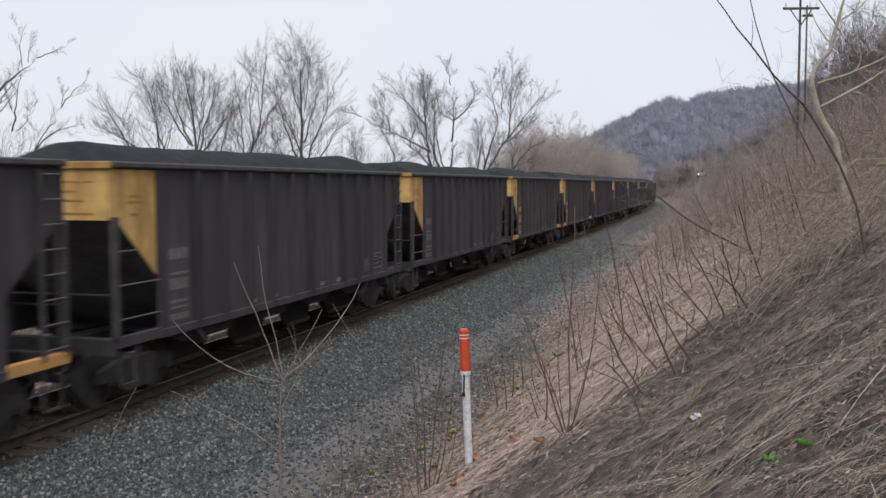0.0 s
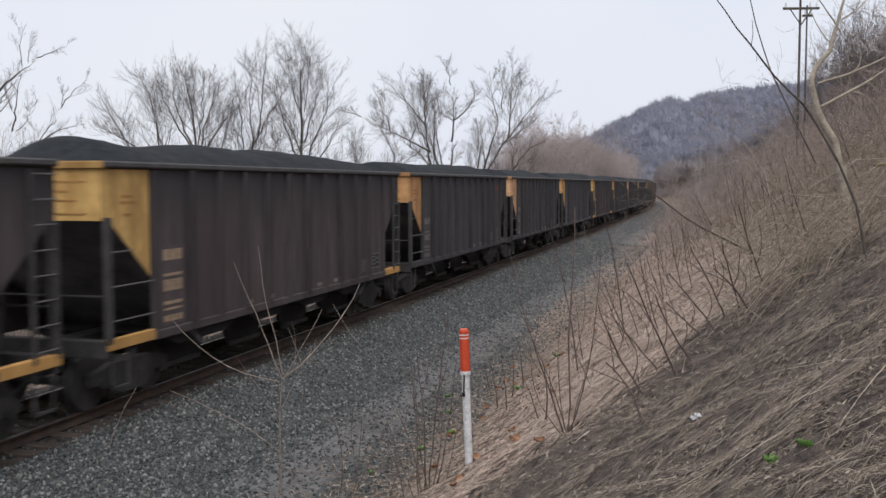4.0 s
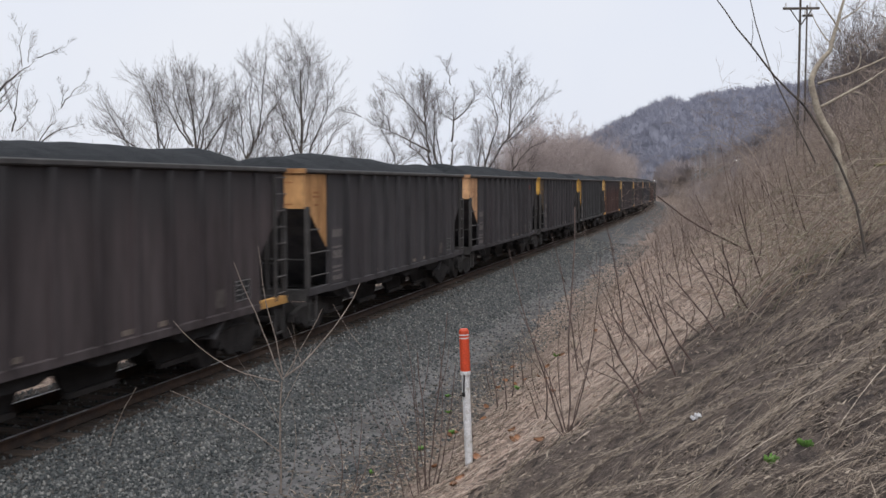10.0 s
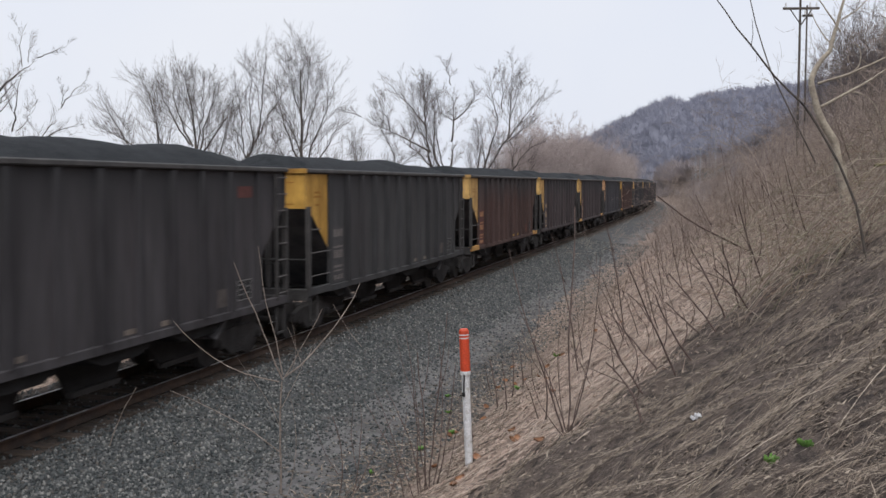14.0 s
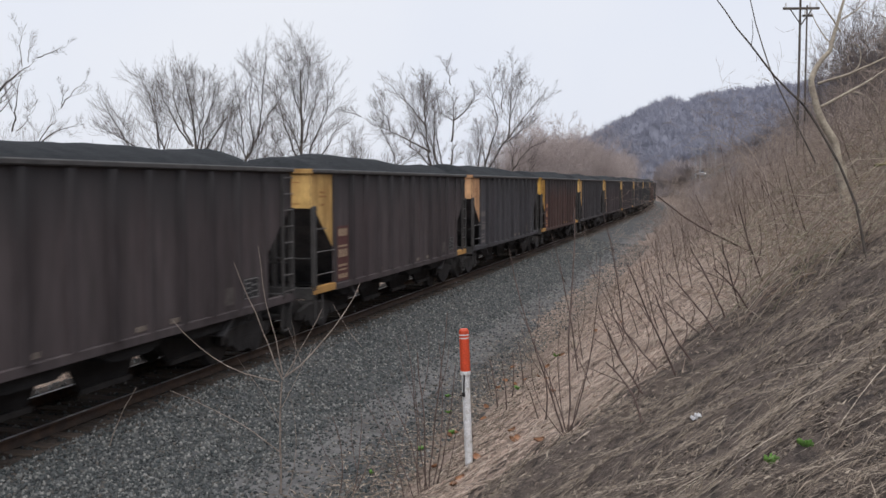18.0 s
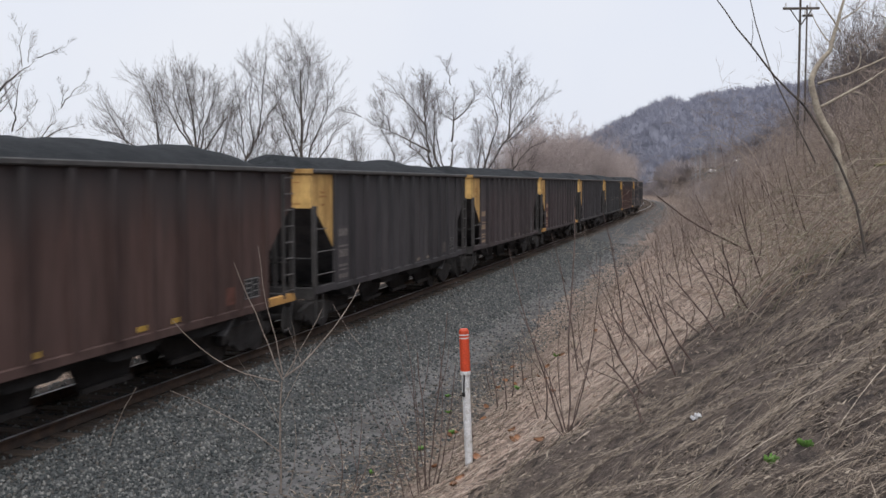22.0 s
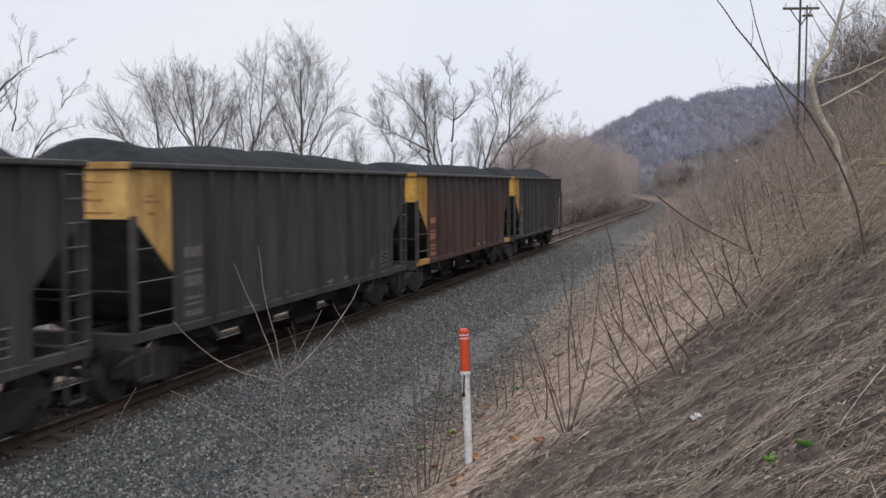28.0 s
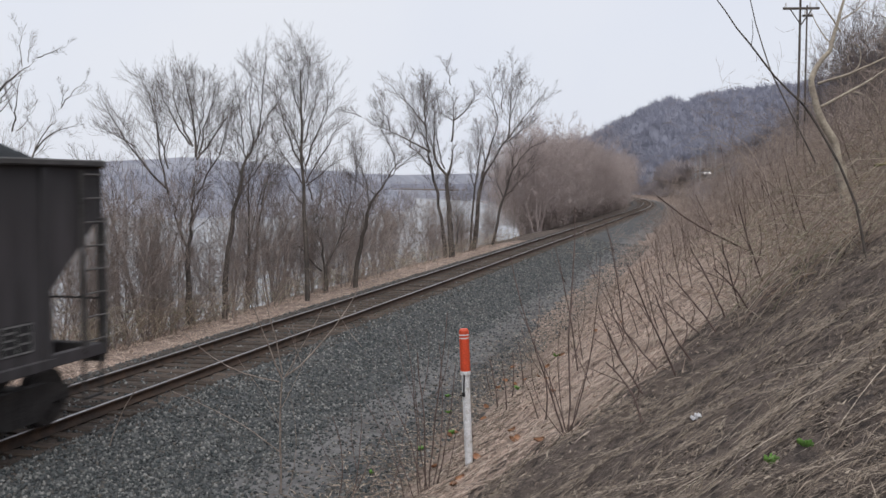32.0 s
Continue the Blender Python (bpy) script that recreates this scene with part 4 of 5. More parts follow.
# saplings on the river bank
protos = [tree("bare_sapling", "x", "sapling", 60 + i, (0, 0), bark=M_SAPLING, twig=M_SAPLING, height=4.6, stems=3, spread=0.55, levels=3, r0=0.045, kids=(7, 5, 4), low=0.1, foot=0.5, thin=0.005) for i in range(5)]
scatter("bare_sapling", "thin bare sapling on the river bank", "sapling", protos, [(CX - r.uniform(5.4, 10.5), 19 + 66 * (i + r.random()) / 84) for i in range(84)] + [(CX - r.uniform(5.2, 9.0), 17.5 + 13 * r.random()) for i in range(11)] + [(CX - r.uniform(5.0, 8.5), 21 + 26 * r.random()) for i in range(24)], "saplings on the river bank", (0.5, 1.35))
clear(protos)
# thicket along the curve
protos = [tree("thicket_tree", "x", "tree", 80 + i, (0, 0), bark=M_THICKET, twig=M_THICKET, joined=True, height=12.5, stems=5, spread=0.75, levels=4, r0=0.14, rise=0.4, kids=(7, 5, 4, 4), low=0.05, foot=1.0, thin=0.013) for i in range(4)]
pl = []
for i in range(270):
    s = 100 + 165 * ((i + r.random()) / 270) ** 1.0
    x, y, th = on_track(s, -r.uniform(5.5, 15.0))
    if x > -0.187 * y:
        pl.append((float(x), float(y)))
scatter("thicket_tree", "dense reddish-brown bare tree beside the track", "tree", protos, pl, "thicket along the curve", (0.78, 1.08), 2)
clear(protos)
# brush on the hillside
protos = [tree("hillside_shrub", "x", "shrub", 100 + i, (0, 0), bark=M_BRUSH, twig=M_BRUSH, joined=True, apart=True, height=2.3, stems=3, spread=0.85, levels=3, r0=0.024, kids=(9, 4, 3), low=0.1, lean=(-0.25, 0), foot=0.9, thin=0.0028, twist=0.8, up=0.12) for i in range(6)]
pl = []
for i in range(235):
    y = 13 + 150 * ((i + r.random()) / 235) ** 1.5
    u = 10.5 + min(3, max(0, (y - 18) * 0.1)) * -1 + r.random() ** 0.9 * (6 + y * 0.16)
    if y < 20:
        u += 1.2
    pl.append((float(centre_x(y)) + u, y))
scatter("hillside_shrub", "tall brown leafless shrub on the hillside", "shrub", protos, pl, "shrubs on the hillside", (0.6, 1.25), 3)
clear(protos)
protos = [tree("hillside_tree", "x", "tree", 120 + i, (0, 0), bark=M_HILLTREE, twig=M_HILLTREE, joined=True, height=7.0, stems=2, spread=0.55, levels=4, r0=0.11, kids=(6, 5, 4, 3), low=0.25, thin=0.006) for i in range(4)]
pl = []
for i in range(80):
    y = 26 + 260 * ((i + r.random()) / 80) ** 1.3
    u = 14.5 + r.random() * (9 + y * 0.2)
    pl.append((float(centre_x(y)) + u, y))
for i in range(110):
    y = 24 + 75 * ((i + r.random()) / 110) ** 1.2
    pl.append((float(centre_x(y)) + 15 + (0.12 * y + 6) * r.random(), y))
scatter("hillside_tree", "bare brown tree on the hillside", "tree", protos, pl, "trees on the hillside", (0.45, 0.8), 4)
clear(protos)


def far_woods(name, label, places, hmin, hmax, seed, material, k=18):
    """Distant leafless woods: rounded sprays of thin twigs on many stems."""
    rr = np.random.default_rng(seed)
    P = np.array(places)
    n = len(P)
    z = ground_z(P[:, 0], P[:, 1]) - 0.5
    h = rr.uniform(hmin, hmax, n)
    root = np.stack([P[:, 0], P[:, 1], z], 1)
    a, e = rr.uniform(0, 6.283, (n, k)), np.arccos(rr.uniform(-0.15, 1.0, (n, k)))
    q = rr.uniform(0.25, 0.55, (n, k))
    hh = h[:, None]
    p0 = root[:, None, :] + np.stack([0 * q, 0 * q, hh * q], -1)
    ball = np.stack([np.cos(a) * np.sin(e) * 0.5, np.sin(a) * np.sin(e) * 0.5, 0.5 + 0.5 * np.cos(e)], -1)
    p1 = root[:, None, :] + ball * (hh * rr.uniform(0.72, 1.0, (n, k)))[..., None]
    p0[:, 0], p1[:, 0] = root, root + np.stack([0 * h, 0 * h, h * 0.8], -1)
    d = p1 - p0
    d /= np.linalg.norm(d, axis=-1, keepdims=True)
    w = (hh * 0.0085)[..., None]
    s = np.stack([np.cos(a + 1.57), np.sin(a + 1.57), 0 * a], -1) * w
    t = np.cross(d, s)
    V = np.stack([p0 - s * 0.7, p0 + s * 0.7, (p0 + p1) / 2 + s * 1.6 + t, p1, (p0 + p1) / 2 - s * 1.9 - t], 2).reshape(-1, 3)
    b = np.arange(n * k)[:, None] * 5
    F = np.concatenate([b + np.array([[0, 1, 2]]), b + np.array([[0, 2, 4]]), b + np.array([[4, 2, 3]])])
    return tagged(raw(name, V, F, material), label, "woods", kind="stuff")


pl = []
for i in range(8500):
    y = r.uniform(110, 600)
    u = r.uniform(24, 150) if y < 330 else r.uniform(9, 230)
    pl.append((float(centre_x(y)) + u, y))
far_woods("far_woods", "leafless woods covering the distant hill, coloured pale blue-grey for haze", pl, 5, 9.5, 3, M_HAZYHILL, 26)
pl = []
for i in range(1500):
    d, w = r.uniform(288, 520), r.uniform(-340, 60)
    x, y = -0.262 * d + 0.965 * w, 0.965 * d + 0.262 * w
    if x - float(centre_x(y)) < -70:
        pl.append((x, y))
for i in range(500):
    y = r.uniform(300, 600)
    pl.append((float(centre_x(y)) - r.uniform(5, 17), y))
far_woods("far_bank_woods", "leafless woods on the far river bank, tinted blue-grey for haze", pl, 5, 9, 5, M_HAZYBANK)


pl = []
for i in range(2400):
    y = r.uniform(100, 440)
    u = r.uniform(8.0, 30)
    if abs(u - 15.5) > 3.0 or y < 200:
        pl.append((float(centre_x(y)) + u, y))
for i in range(700):
    y = r.uniform(270, 430)
    pl.append((float(centre_x(y)) + r.uniform(7.5, 12.6), y))
far_woods("far_brush", "brown leafless brush along the curve", pl, 1.6, 3.6, 9, M_FARBRUSH, 16)


pl = []
for i in range(90):
    y = r.uniform(262, 315)
    pl.append((float(centre_x(y)) + r.uniform(9.5, 12.5) + (y - 262) * 0.03, y))
far_woods("roadside_thicket", "dark dense thicket between the railway and the road", pl, 5.5, 10.0, 12, M_FARBRUSH, 40)


pl = []
for i in range(420):
    s = 100 + 170 * r.random()
    x, y, th = on_track(s, -r.uniform(4.2, 10.0))
    if x > -0.185 * y:
        pl.append((float(x), float(y)))
far_woods("bank_brush", "low brown brush under the thicket along the track", pl, 1.5, 4.0, 14, M_BANKBRUSH, 30)


# ---- wands, shrubs and the pale tree on the near slope ----
def stemmed(name, label, category, at, rows, material, seed, sides=6, group="", names=("stem", "branch"), stout=1.0, chain=0):
    rng = random.Random(seed)
    root = tagged(new(name), label, category, group=group)
    tip = (0.0, 0.0, 0.0)
    for i, (x, z, angle, length, bend, rad) in enumerate(rows):
        linked = 0 < i < chain
        pts = np.array(bough(tip[0] if linked else x, tip[2] if linked else z, angle, length, bend, rng, 0.05 if chain else 0.25))
        pts[:, 1] += tip[1] if linked else 0.0
        end = rows[i + 1][5] if i + 1 < chain else rad * (0.45 if i else 0.6)
        v, f = tubes([rod(pts, rad * stout, end * stout)], sides)
        raw(names[0] if i < max(1, chain) else names[1], v, f, material, root, smooth=True)
        tip = pts[-1]
    root.matrix_basis = pose(*at, 0, 0, YAW)
    return root


stemmed("bare_shrub", "forked leafless shrub beside the ballast", "shrub", (-5.86, 12.9, -0.69),
        [(-0.05, -0.08, 2, 1.77, 3, 0.014), (0, 1.65, -19, 1.8, -1, 0.011), (0, 1.72, -9, 1.86, 7, 0.009), (-0.05, 1.62, -56, 1.73, 39, 0.009), (0.02, 1.68, 30, 1.15, -5, 0.007), (0.04, 1.7, 38, 1.67, -28, 0.01), (1.12, 2.12, -36, 0.72, 11, 0.004), (-0.04, 0.6, -56, 1.76, -19, 0.007), (0.05, -0.04, 2, 1.56, -26, 0.005), (-0.02, 0.91, -28, 1.25, -13, 0.004), (0.26, 1.89, -22, 0.54, -5, 0.004), (0.14, 1.77, -1, 0.74, -29, 0.004), (-0.02, 1.25, 27, 1.08, 0, 0.004)], M_STEM, 1, stout=1.2)
stemmed("leaning_stalk", "dry stalk standing in the ballast", "stalk", (-7.9, 13.3, -0.55),
        [(-0.93, 0.29, 26, 1.03, 14, 0.006)], M_STEM, 9, stout=1.5)
stemmed("bare_shrub", "thin leafless shoots at the edge of the ballast", "shrub", (-5.2, 13.1, -0.72),
        [(0.09, -0.05, -4, 1.23, -27, 0.006), (0.27, -0.05, 6, 1.38, -18, 0.006), (0.3, -0.02, 28, 1.29, 13, 0.005), (0.09, 0.3, -22, 0.87, 13, 0.004), (0.35, 0.38, -3, 1.06, 19, 0.004)], M_WAND, 11, stout=1.5)
stemmed("bare_shrub", "dense clump of thin leafless shoots by the post", "shrub", (-3.95, 12.75, -0.55),
        [(0.22, -0.01, -2, 2.07, -6, 0.008), (0.28, -0.01, 5, 2.62, 5, 0.008), (0.17, 0.02, -19, 1.56, -21, 0.006), (0.36, -0.01, 7, 1.9, -10, 0.007), (0.26, 0.1, -6, 1.75, 13, 0.006), (0.44, -0.01, 13, 1.14, -7, 0.005), (0.07, -0.01, -22, 1.61, -2, 0.005), (0.32, 0.1, 1, 2.05, -15, 0.006), (0.14, -0.01, -4, 2.35, -6, 0.006), (-0.06, -0.01, -21, 1.53, -18, 0.005), (0.23, 0.95, -18, 1.31, 17, 0.004), (0.36, 1.41, 14, 0.81, -28, 0.004), (0.19, 1.41, 5, 0.86, -18, 0.004), (-0.26, 0.02, 11, 1.14, -13, 0.005)], M_WAND, 3, stout=1.5)
stemmed("bare_shrub", "tall straight leafless shoots on the litter bank", "shrub", (-1.54, 10.8, 0.95),
        [(0.02, -0.02, 3, 2.54, 0, 0.009), (-0, -0.02, -17, 2.18, 4, 0.009), (0.02, 0.01, -19, 1.49, -8, 0.007), (0.03, -0, 10, 2.02, -10, 0.007), (-0.02, -0, -22, 1.08, 43, 0.005), (0.05, -0, 14, 1.11, 6, 0.005), (-0.22, 0.64, -24, 0.76, 27, 0.004), (0.07, 0.83, 11, 0.77, -20, 0.004), (-0.35, 1.02, 3, 0.69, -21, 0.004), (-0, 0.08, -2, 1.26, 20, 0.005)], M_WAND, 2, stout=1.15)
stemmed("bare_shrub", "short broken stems in the dry litter", "shrub", (-2.75, 13.6, -0.15),
        [(-0.15, 0.75, -8, 0.68, -6, 0.007), (-0.02, 0.71, -5, 0.68, -4, 0.007), (0.06, 0.91, -1, 0.65, -10, 0.006), (0.21, 1.06, -8, 0.64, -5, 0.006), (-0.23, 0.91, -11, 0.49, 10, 0.005)], M_WAND, 12, stout=1.5)
stemmed("bare_shrub", "short broken stems in the dry litter", "shrub", (-2, 12.3, 0.4),
        [(0, 0.37, -3, 0.73, -9, 0.007), (0.14, 0.42, -9, 0.58, 10, 0.006), (-0.1, 0.38, -21, 0.54, -13, 0.005)], M_WAND, 13, stout=1.5)
stemmed("leafless_wands", "single slender shoot leaning out of the slope", "shrub", (-0.6, 9, 1.59),
        [(-0, -0, -32, 0.62, -39, 0.0075), (-0.07, 0.17, -3, 0.35, -72, 0.004), (-0.13, 0.34, -66, 0.4, -5, 0.0035)], M_WAND, 20, group="shoots on the slope", stout=1.5)
stemmed("leafless_wands", "single slender shoot leaning out of the slope", "shrub", (-0.34, 10.08, 1.82),
        [(0, 0, -26, 1.25, 1, 0.0075), (-0.13, 0.27, -10, 0.69, -55, 0.004), (-0.26, 0.54, -51, 0.63, -44, 0.0035)], M_WAND, 21, group="shoots on the slope", stout=1.5)
stemmed("leafless_wands", "single slender shoot leaning out of the slope", "shrub", (-0.59, 11.33, 1.66),
        [(0, 0, -39, 0.79, 1, 0.0075), (-0.14, 0.17, -10, 0.46, -75, 0.004), (-0.27, 0.33, -61, 0.51, -17, 0.0035)], M_WAND, 22, group="shoots on the slope", stout=1.5)
stemmed("leafless_wands", "single slender shoot leaning out of the slope", "shrub", (0.04, 10.87, 2.16),
        [(0, 0, -38, 0.78, -3, 0.0075), (-0.1, 0.15, -11, 0.44, -75, 0.004), (-0.21, 0.29, -61, 0.54, -21, 0.0035)], M_WAND, 23, group="shoots on the slope", stout=1.5)
stemmed("leafless_wands", "single slender shoot leaning out of the slope", "shrub", (0.14, 11.18, 2.26),
        [(-0, -0, -26, 0.86, -7, 0.0075), (-0.11, 0.23, -2, 0.49, -56, 0.004), (-0.21, 0.46, -57, 0.46, -22, 0.0035)], M_WAND, 24, group="shoots on the slope", stout=1.5)
stemmed("leafless_wands", "single slender shoot leaning out of the slope", "shrub", (0.28, 11.22, 2.39),
        [(-0, -0, -18, 0.74, 4, 0.0075), (-0.08, 0.2, 7, 0.43, -29, 0.004), (-0.14, 0.4, -50, 0.4, -23, 0.0035)], M_WAND, 25, group="shoots on the slope", stout=1.5)
stemmed("leafless_wands", "single slender shoot leaning out of the slope", "shrub", (-0.15, 11.48, 2.06),
        [(-0, -0, -46, 0.49, -2, 0.0075), (-0.1, 0.09, 0, 0.29, -75, 0.004), (-0.2, 0.19, -65, 0.41, 3, 0.0035)], M_WAND, 26, group="shoots on the slope", stout=1.5)
stemmed("leafless_wands", "single slender shoot leaning out of the slope", "shrub", (-0.64, 9.89, 1.65),
        [(0, -0, -29, 0.7, 15, 0.0075), (-0.11, 0.17, -2, 0.4, -57, 0.004), (-0.22, 0.33, -53, 0.38, -24, 0.0035)], M_WAND, 27, group="shoots on the slope", stout=1.5)
stemmed("leafless_wands", "single slender shoot leaning out of the slope", "shrub", (0.57, 12.31, 2.57),
        [(-0, -0, -20, 0.99, 7, 0.0075), (-0.09, 0.2, 2, 0.57, -37, 0.004), (-0.17, 0.4, -46, 0.56, -38, 0.0035)], M_WAND, 28, group="shoots on the slope", stout=1.5)
stemmed("leafless_wands", "single slender shoot leaning out of the slope", "shrub", (-1.12, 13.28, 1.3),
        [(0, 0, -23, 0.9, 8, 0.0075), (-0.09, 0.19, 4, 0.52, -41, 0.004), (-0.18, 0.38, -51, 0.55, -30, 0.0035)], M_WAND, 29, group="shoots on the slope", stout=1.5)
stemmed("leafless_wands", "single slender shoot leaning out of the slope", "shrub", (-0.19, 10.28, 1.94),
        [(0, 0, -28, 0.78, 15, 0.0075), (-0.1, 0.14, -3, 0.44, -55, 0.004), (-0.2, 0.29, -51, 0.48, -34, 0.0035)], M_WAND, 30, group="shoots on the slope", stout=1.5)
stemmed("leafless_wands", "single slender shoot leaning out of the slope", "shrub", (0.4, 10.94, 2.34),
        [(-0, -0, -40, 0.7, -20, 0.0075), (-0.12, 0.17, -10, 0.41, -75, 0.004), (-0.24, 0.35, -66, 0.45, -2, 0.0035)], M_WAND, 31, group="shoots on the slope", stout=1.5)
stemmed("leaning_stalk", "dead leaning stalk over the slope", "stalk", (0.83, 18.17, 2.45), [(0, 0, -60, 2.2, 8, 0.019), (-0.9, 0.55, -25, 0.6, 5, 0.01)], M_WAND, 4)
stemmed("bent_sapling", "dark bent sapling arching over the slope", "sapling", (1.35, 9.7, 2.65),
        [(0.02, 0.25, -14, 0.22, -4, 0.015), (-0.07, 0.44, -23, 1.46, -24, 0.012), (-0.57, 1.78, -41, 1.3, 10, 0.0105), (-1.1, 2.3, 2, 0.25, -28, 0.004)], M_BARK, 5, chain=3)
stemmed("bent_sapling", "slender grey sapling leaning over the slope", "sapling", (1.25, 14, 2.95),
        [(0.03, 1.05, -20, 2.35, 14, 0.011)], M_BARK, 6)
stemmed("crooked_tree", "crooked small tree with pale grey bark", "tree", (1.76, 12.99, 3.05),
        [(-0.03, -0.38, -12, 1.61, 1, 0.085), (-0.34, 1.17, -22, 0.8, 24, 0.05), (-0.63, 1.87, 32, 0.41, 32, 0.036), (-0.43, 2.2, 14, 0.78, -1, 0.026), (-0.57, 1.6, 61, 0.96, -11, 0.02), (-0.61, 1.88, 68, 0.94, -12, 0.017), (-0.35, 2.5, -35, 0.55, -1, 0.012), (-0.41, 2.3, -37, 0.52, 24, 0.009), (-0.34, 2.64, 48, 0.47, -23, 0.01), (-0.2, 2.01, 9, 0.38, -75, 0.008), (-0.2, 1.78, 127, 0.41, 55, 0.008), (-0.17, 0.24, 32, 0.81, 17, 0.01), (-0.27, 0.86, 30, 0.51, -55, 0.008)], M_PALEBARK, 7, sides=9, chain=4)
stemmed("mossy_stub", "short mossy broken limb on the slope", "dead limb", (1.75, 11.6, 3.3), [(0.5, -0.25, -20, 1.0, 10, 0.02), (-0.1, 0.62, 84, 0.5, 16, 0.02)], M_MOSS, 8)


def wand_clump(seed, n, h):
    """Upright shoots, each with its side twigs in one mesh."""
    rng = random.Random(seed)
    root = new("leafless_wands")
    for i in range(n):
        L = h * rng.uniform(0.55, 1.0)
        x, a = rng.uniform(-0.7, 0.7), rng.gauss(-18, 13)
        paths = [rod(bough(x, -0.1, a, L, rng.uniform(-14, 10), rng), 0.005 + 0.003 * L, 0.003)]
        for j in range(rng.randint(2, 4)):
            q = rng.uniform(0.3, 0.85) * L
            paths.append(rod(bough(x + q * math.sin(radians(a)), q * math.cos(radians(a)) - 0.1, a + rng.choice((-1, 1)) * rng.uniform(18, 42), L * rng.uniform(0.15, 0.4), rng.uniform(-10, 10), rng, n=5), 0.0035, 0.002))
        v, f = tubes(paths, 4)
        raw("stem", v, f, M_WAND, root, smooth=True)
    return root


wr = random.Random(17)
protos = [wand_clump(200 + i, 1 + i % 3, 1.75) for i in range(9)]
pl = []
for i in range(62):
    y = 12.8 + 30 * ((i + wr.random()) / 62) ** 1.25
    u = wr.uniform(8.2, 13.2) + min(1.5, max(0, (y - 22) * 0.08))
    if y < 12.5 and u > 10:
        u -= 2.0
    pl.append((float(centre_x(y)) + u, y))
for n, (x, y) in enumerate(pl):
    s = wr.uniform(0.65, 1.2)
    t = copy_thing(protos[n % len(protos)], Matrix())
    t.matrix_basis = pose(x, y, float(ground_z(x, y)), 0, 0, wr.uniform(-30, 60)) @ Matrix.Diagonal((s, s, s, 1))
    tagged(t, "thin leafless shoots rising from the slope", "shrub", group="shoots on the slope")
clear(protos)


def bramble(n, seed, place, label, size, bend, thick=0.008):
    """A tangle of short bowed twigs on the ground."""
    rng = random.Random(seed)
    paths = []
    for i in range(n):
        u, y = place(rng)
        x = float(centre_x(y)) + u
        a, L, b = rng.uniform(0, 6.283), size * rng.uniform(0.3, 1.0), rng.uniform(*bend)
        z = float(ground_z(x, y)) + rng.uniform(-0.05, 0.25)
        lift = 0.5 if u > 0 else 0.0
        pts = [(x + L * q * math.cos(a), y + L * q * math.sin(a) * 0.7, z + L * (math.sin(b) * q * 1.6 - 1.1 * q * q * math.sin(b)) + lift * L * q * math.cos(a)) for q in (0, 0.3, 0.65, 1.0)]
        paths.append((pts, np.linspace(thick, thick * 0.4, 4)))
    v, f = tubes(paths, 3)
    return tagged(raw("bramble_tangle", v, f, M_BRAMBLE), label, "brambles", kind="stuff")


def upper_slope(rng):
    y = 10.5 + 38 * rng.random() ** 1.4
    return 10.8 + rng.random() ** 0.8 * (5 + 0.14 * y), y


def river_bank(rng):
    return -rng.uniform(4.4, 9.5), 17 + 62 * rng.random() ** 1.2


bramble(10500, 5, upper_slope, "tangle of dead brambles and twigs on the slope", 0.7, (0.2, 1.2), 0.0045)
bramble(5000, 25, upper_slope, "arching bramble canes on the upper slope", 1.5, (0.6, 1.4), 0.0042)


def near_bank(rng):
    return -rng.uniform(4.6, 9.0), rng.uniform(16, 31)


bramble(750, 16, near_bank, "tall tangle of dead brown brush on the river bank", 3.0, (0.9, 1.5))
bramble(2600, 6, river_bank, "tangle of thin dead twigs on the river bank", 2.2, (0.7, 1.5))


# ---- utility poles, road and far vehicles ----
def utility_pole(at, h, arm, material, label, rz=0, braces=True, thick=0.15):
    p = tagged(new("utility_pole"), label, "utility pole")
    bm = bmesh.new()
    cyl(bm, (0, 0, -0.5), (0, 0, h), thick, 10, thick * 0.75)
    part("pole", bm, material, p)
    bm = bmesh.new()
    box(bm, -arm / 2, arm / 2, -0.16, -0.06, h - 0.51, h - 0.42)
    part("crossarm", bm, material, p)
    for x in (-arm / 2 + 0.12, arm / 2 - 0.12, arm / 4):
        bm = bmesh.new()
        cyl(bm, (x, -0.11, h - 0.42), (x, -0.11, h - 0.22), 0.05, 8, 0.03)
        part("insulator", bm, M_WHITE, p)
    if braces:
        for sx in (-1, 1):
            bm = bmesh.new()
            cyl(bm, (0, -0.12, h - 1.15), (sx * arm * 0.3, -0.12, h - 0.5), 0.025, 6)
            part("brace", bm, material, p)
    p.matrix_basis = pose(*at, 0, 0, rz)
    return p


utility_pole((3.35, 45.0, float(ground_z(3.35, 45.0))), 7.05, 1.5, M_BARK, "dark wooden utility pole among the hillside trees", 12, thick=0.06)
utility_pole((3.78, 47.0, float(ground_z(3.78, 47.0))), 6.9, 0.45, M_BARK, "short-armed dark wooden utility pole on the hillside", 12, braces=False, thick=0.045)
GREYWOOD = mat("weathered_grey_wood", (0.34, 0.34, 0.36), (0.26, 0.26, 0.28), 0.9, 4, 30, 0.2)
for x, y, h, arm in ((-4.5, 250.0, 8.9, 1.8), (-3.5, 250.5, 8.4, 0.7), (0.0, 230.0, 10.3, 1.6)):
    utility_pole((x, y, float(ground_z(x, y))), h, arm, GREYWOOD, "pale weathered utility pole beside the far road", braces=False, thick=0.13)


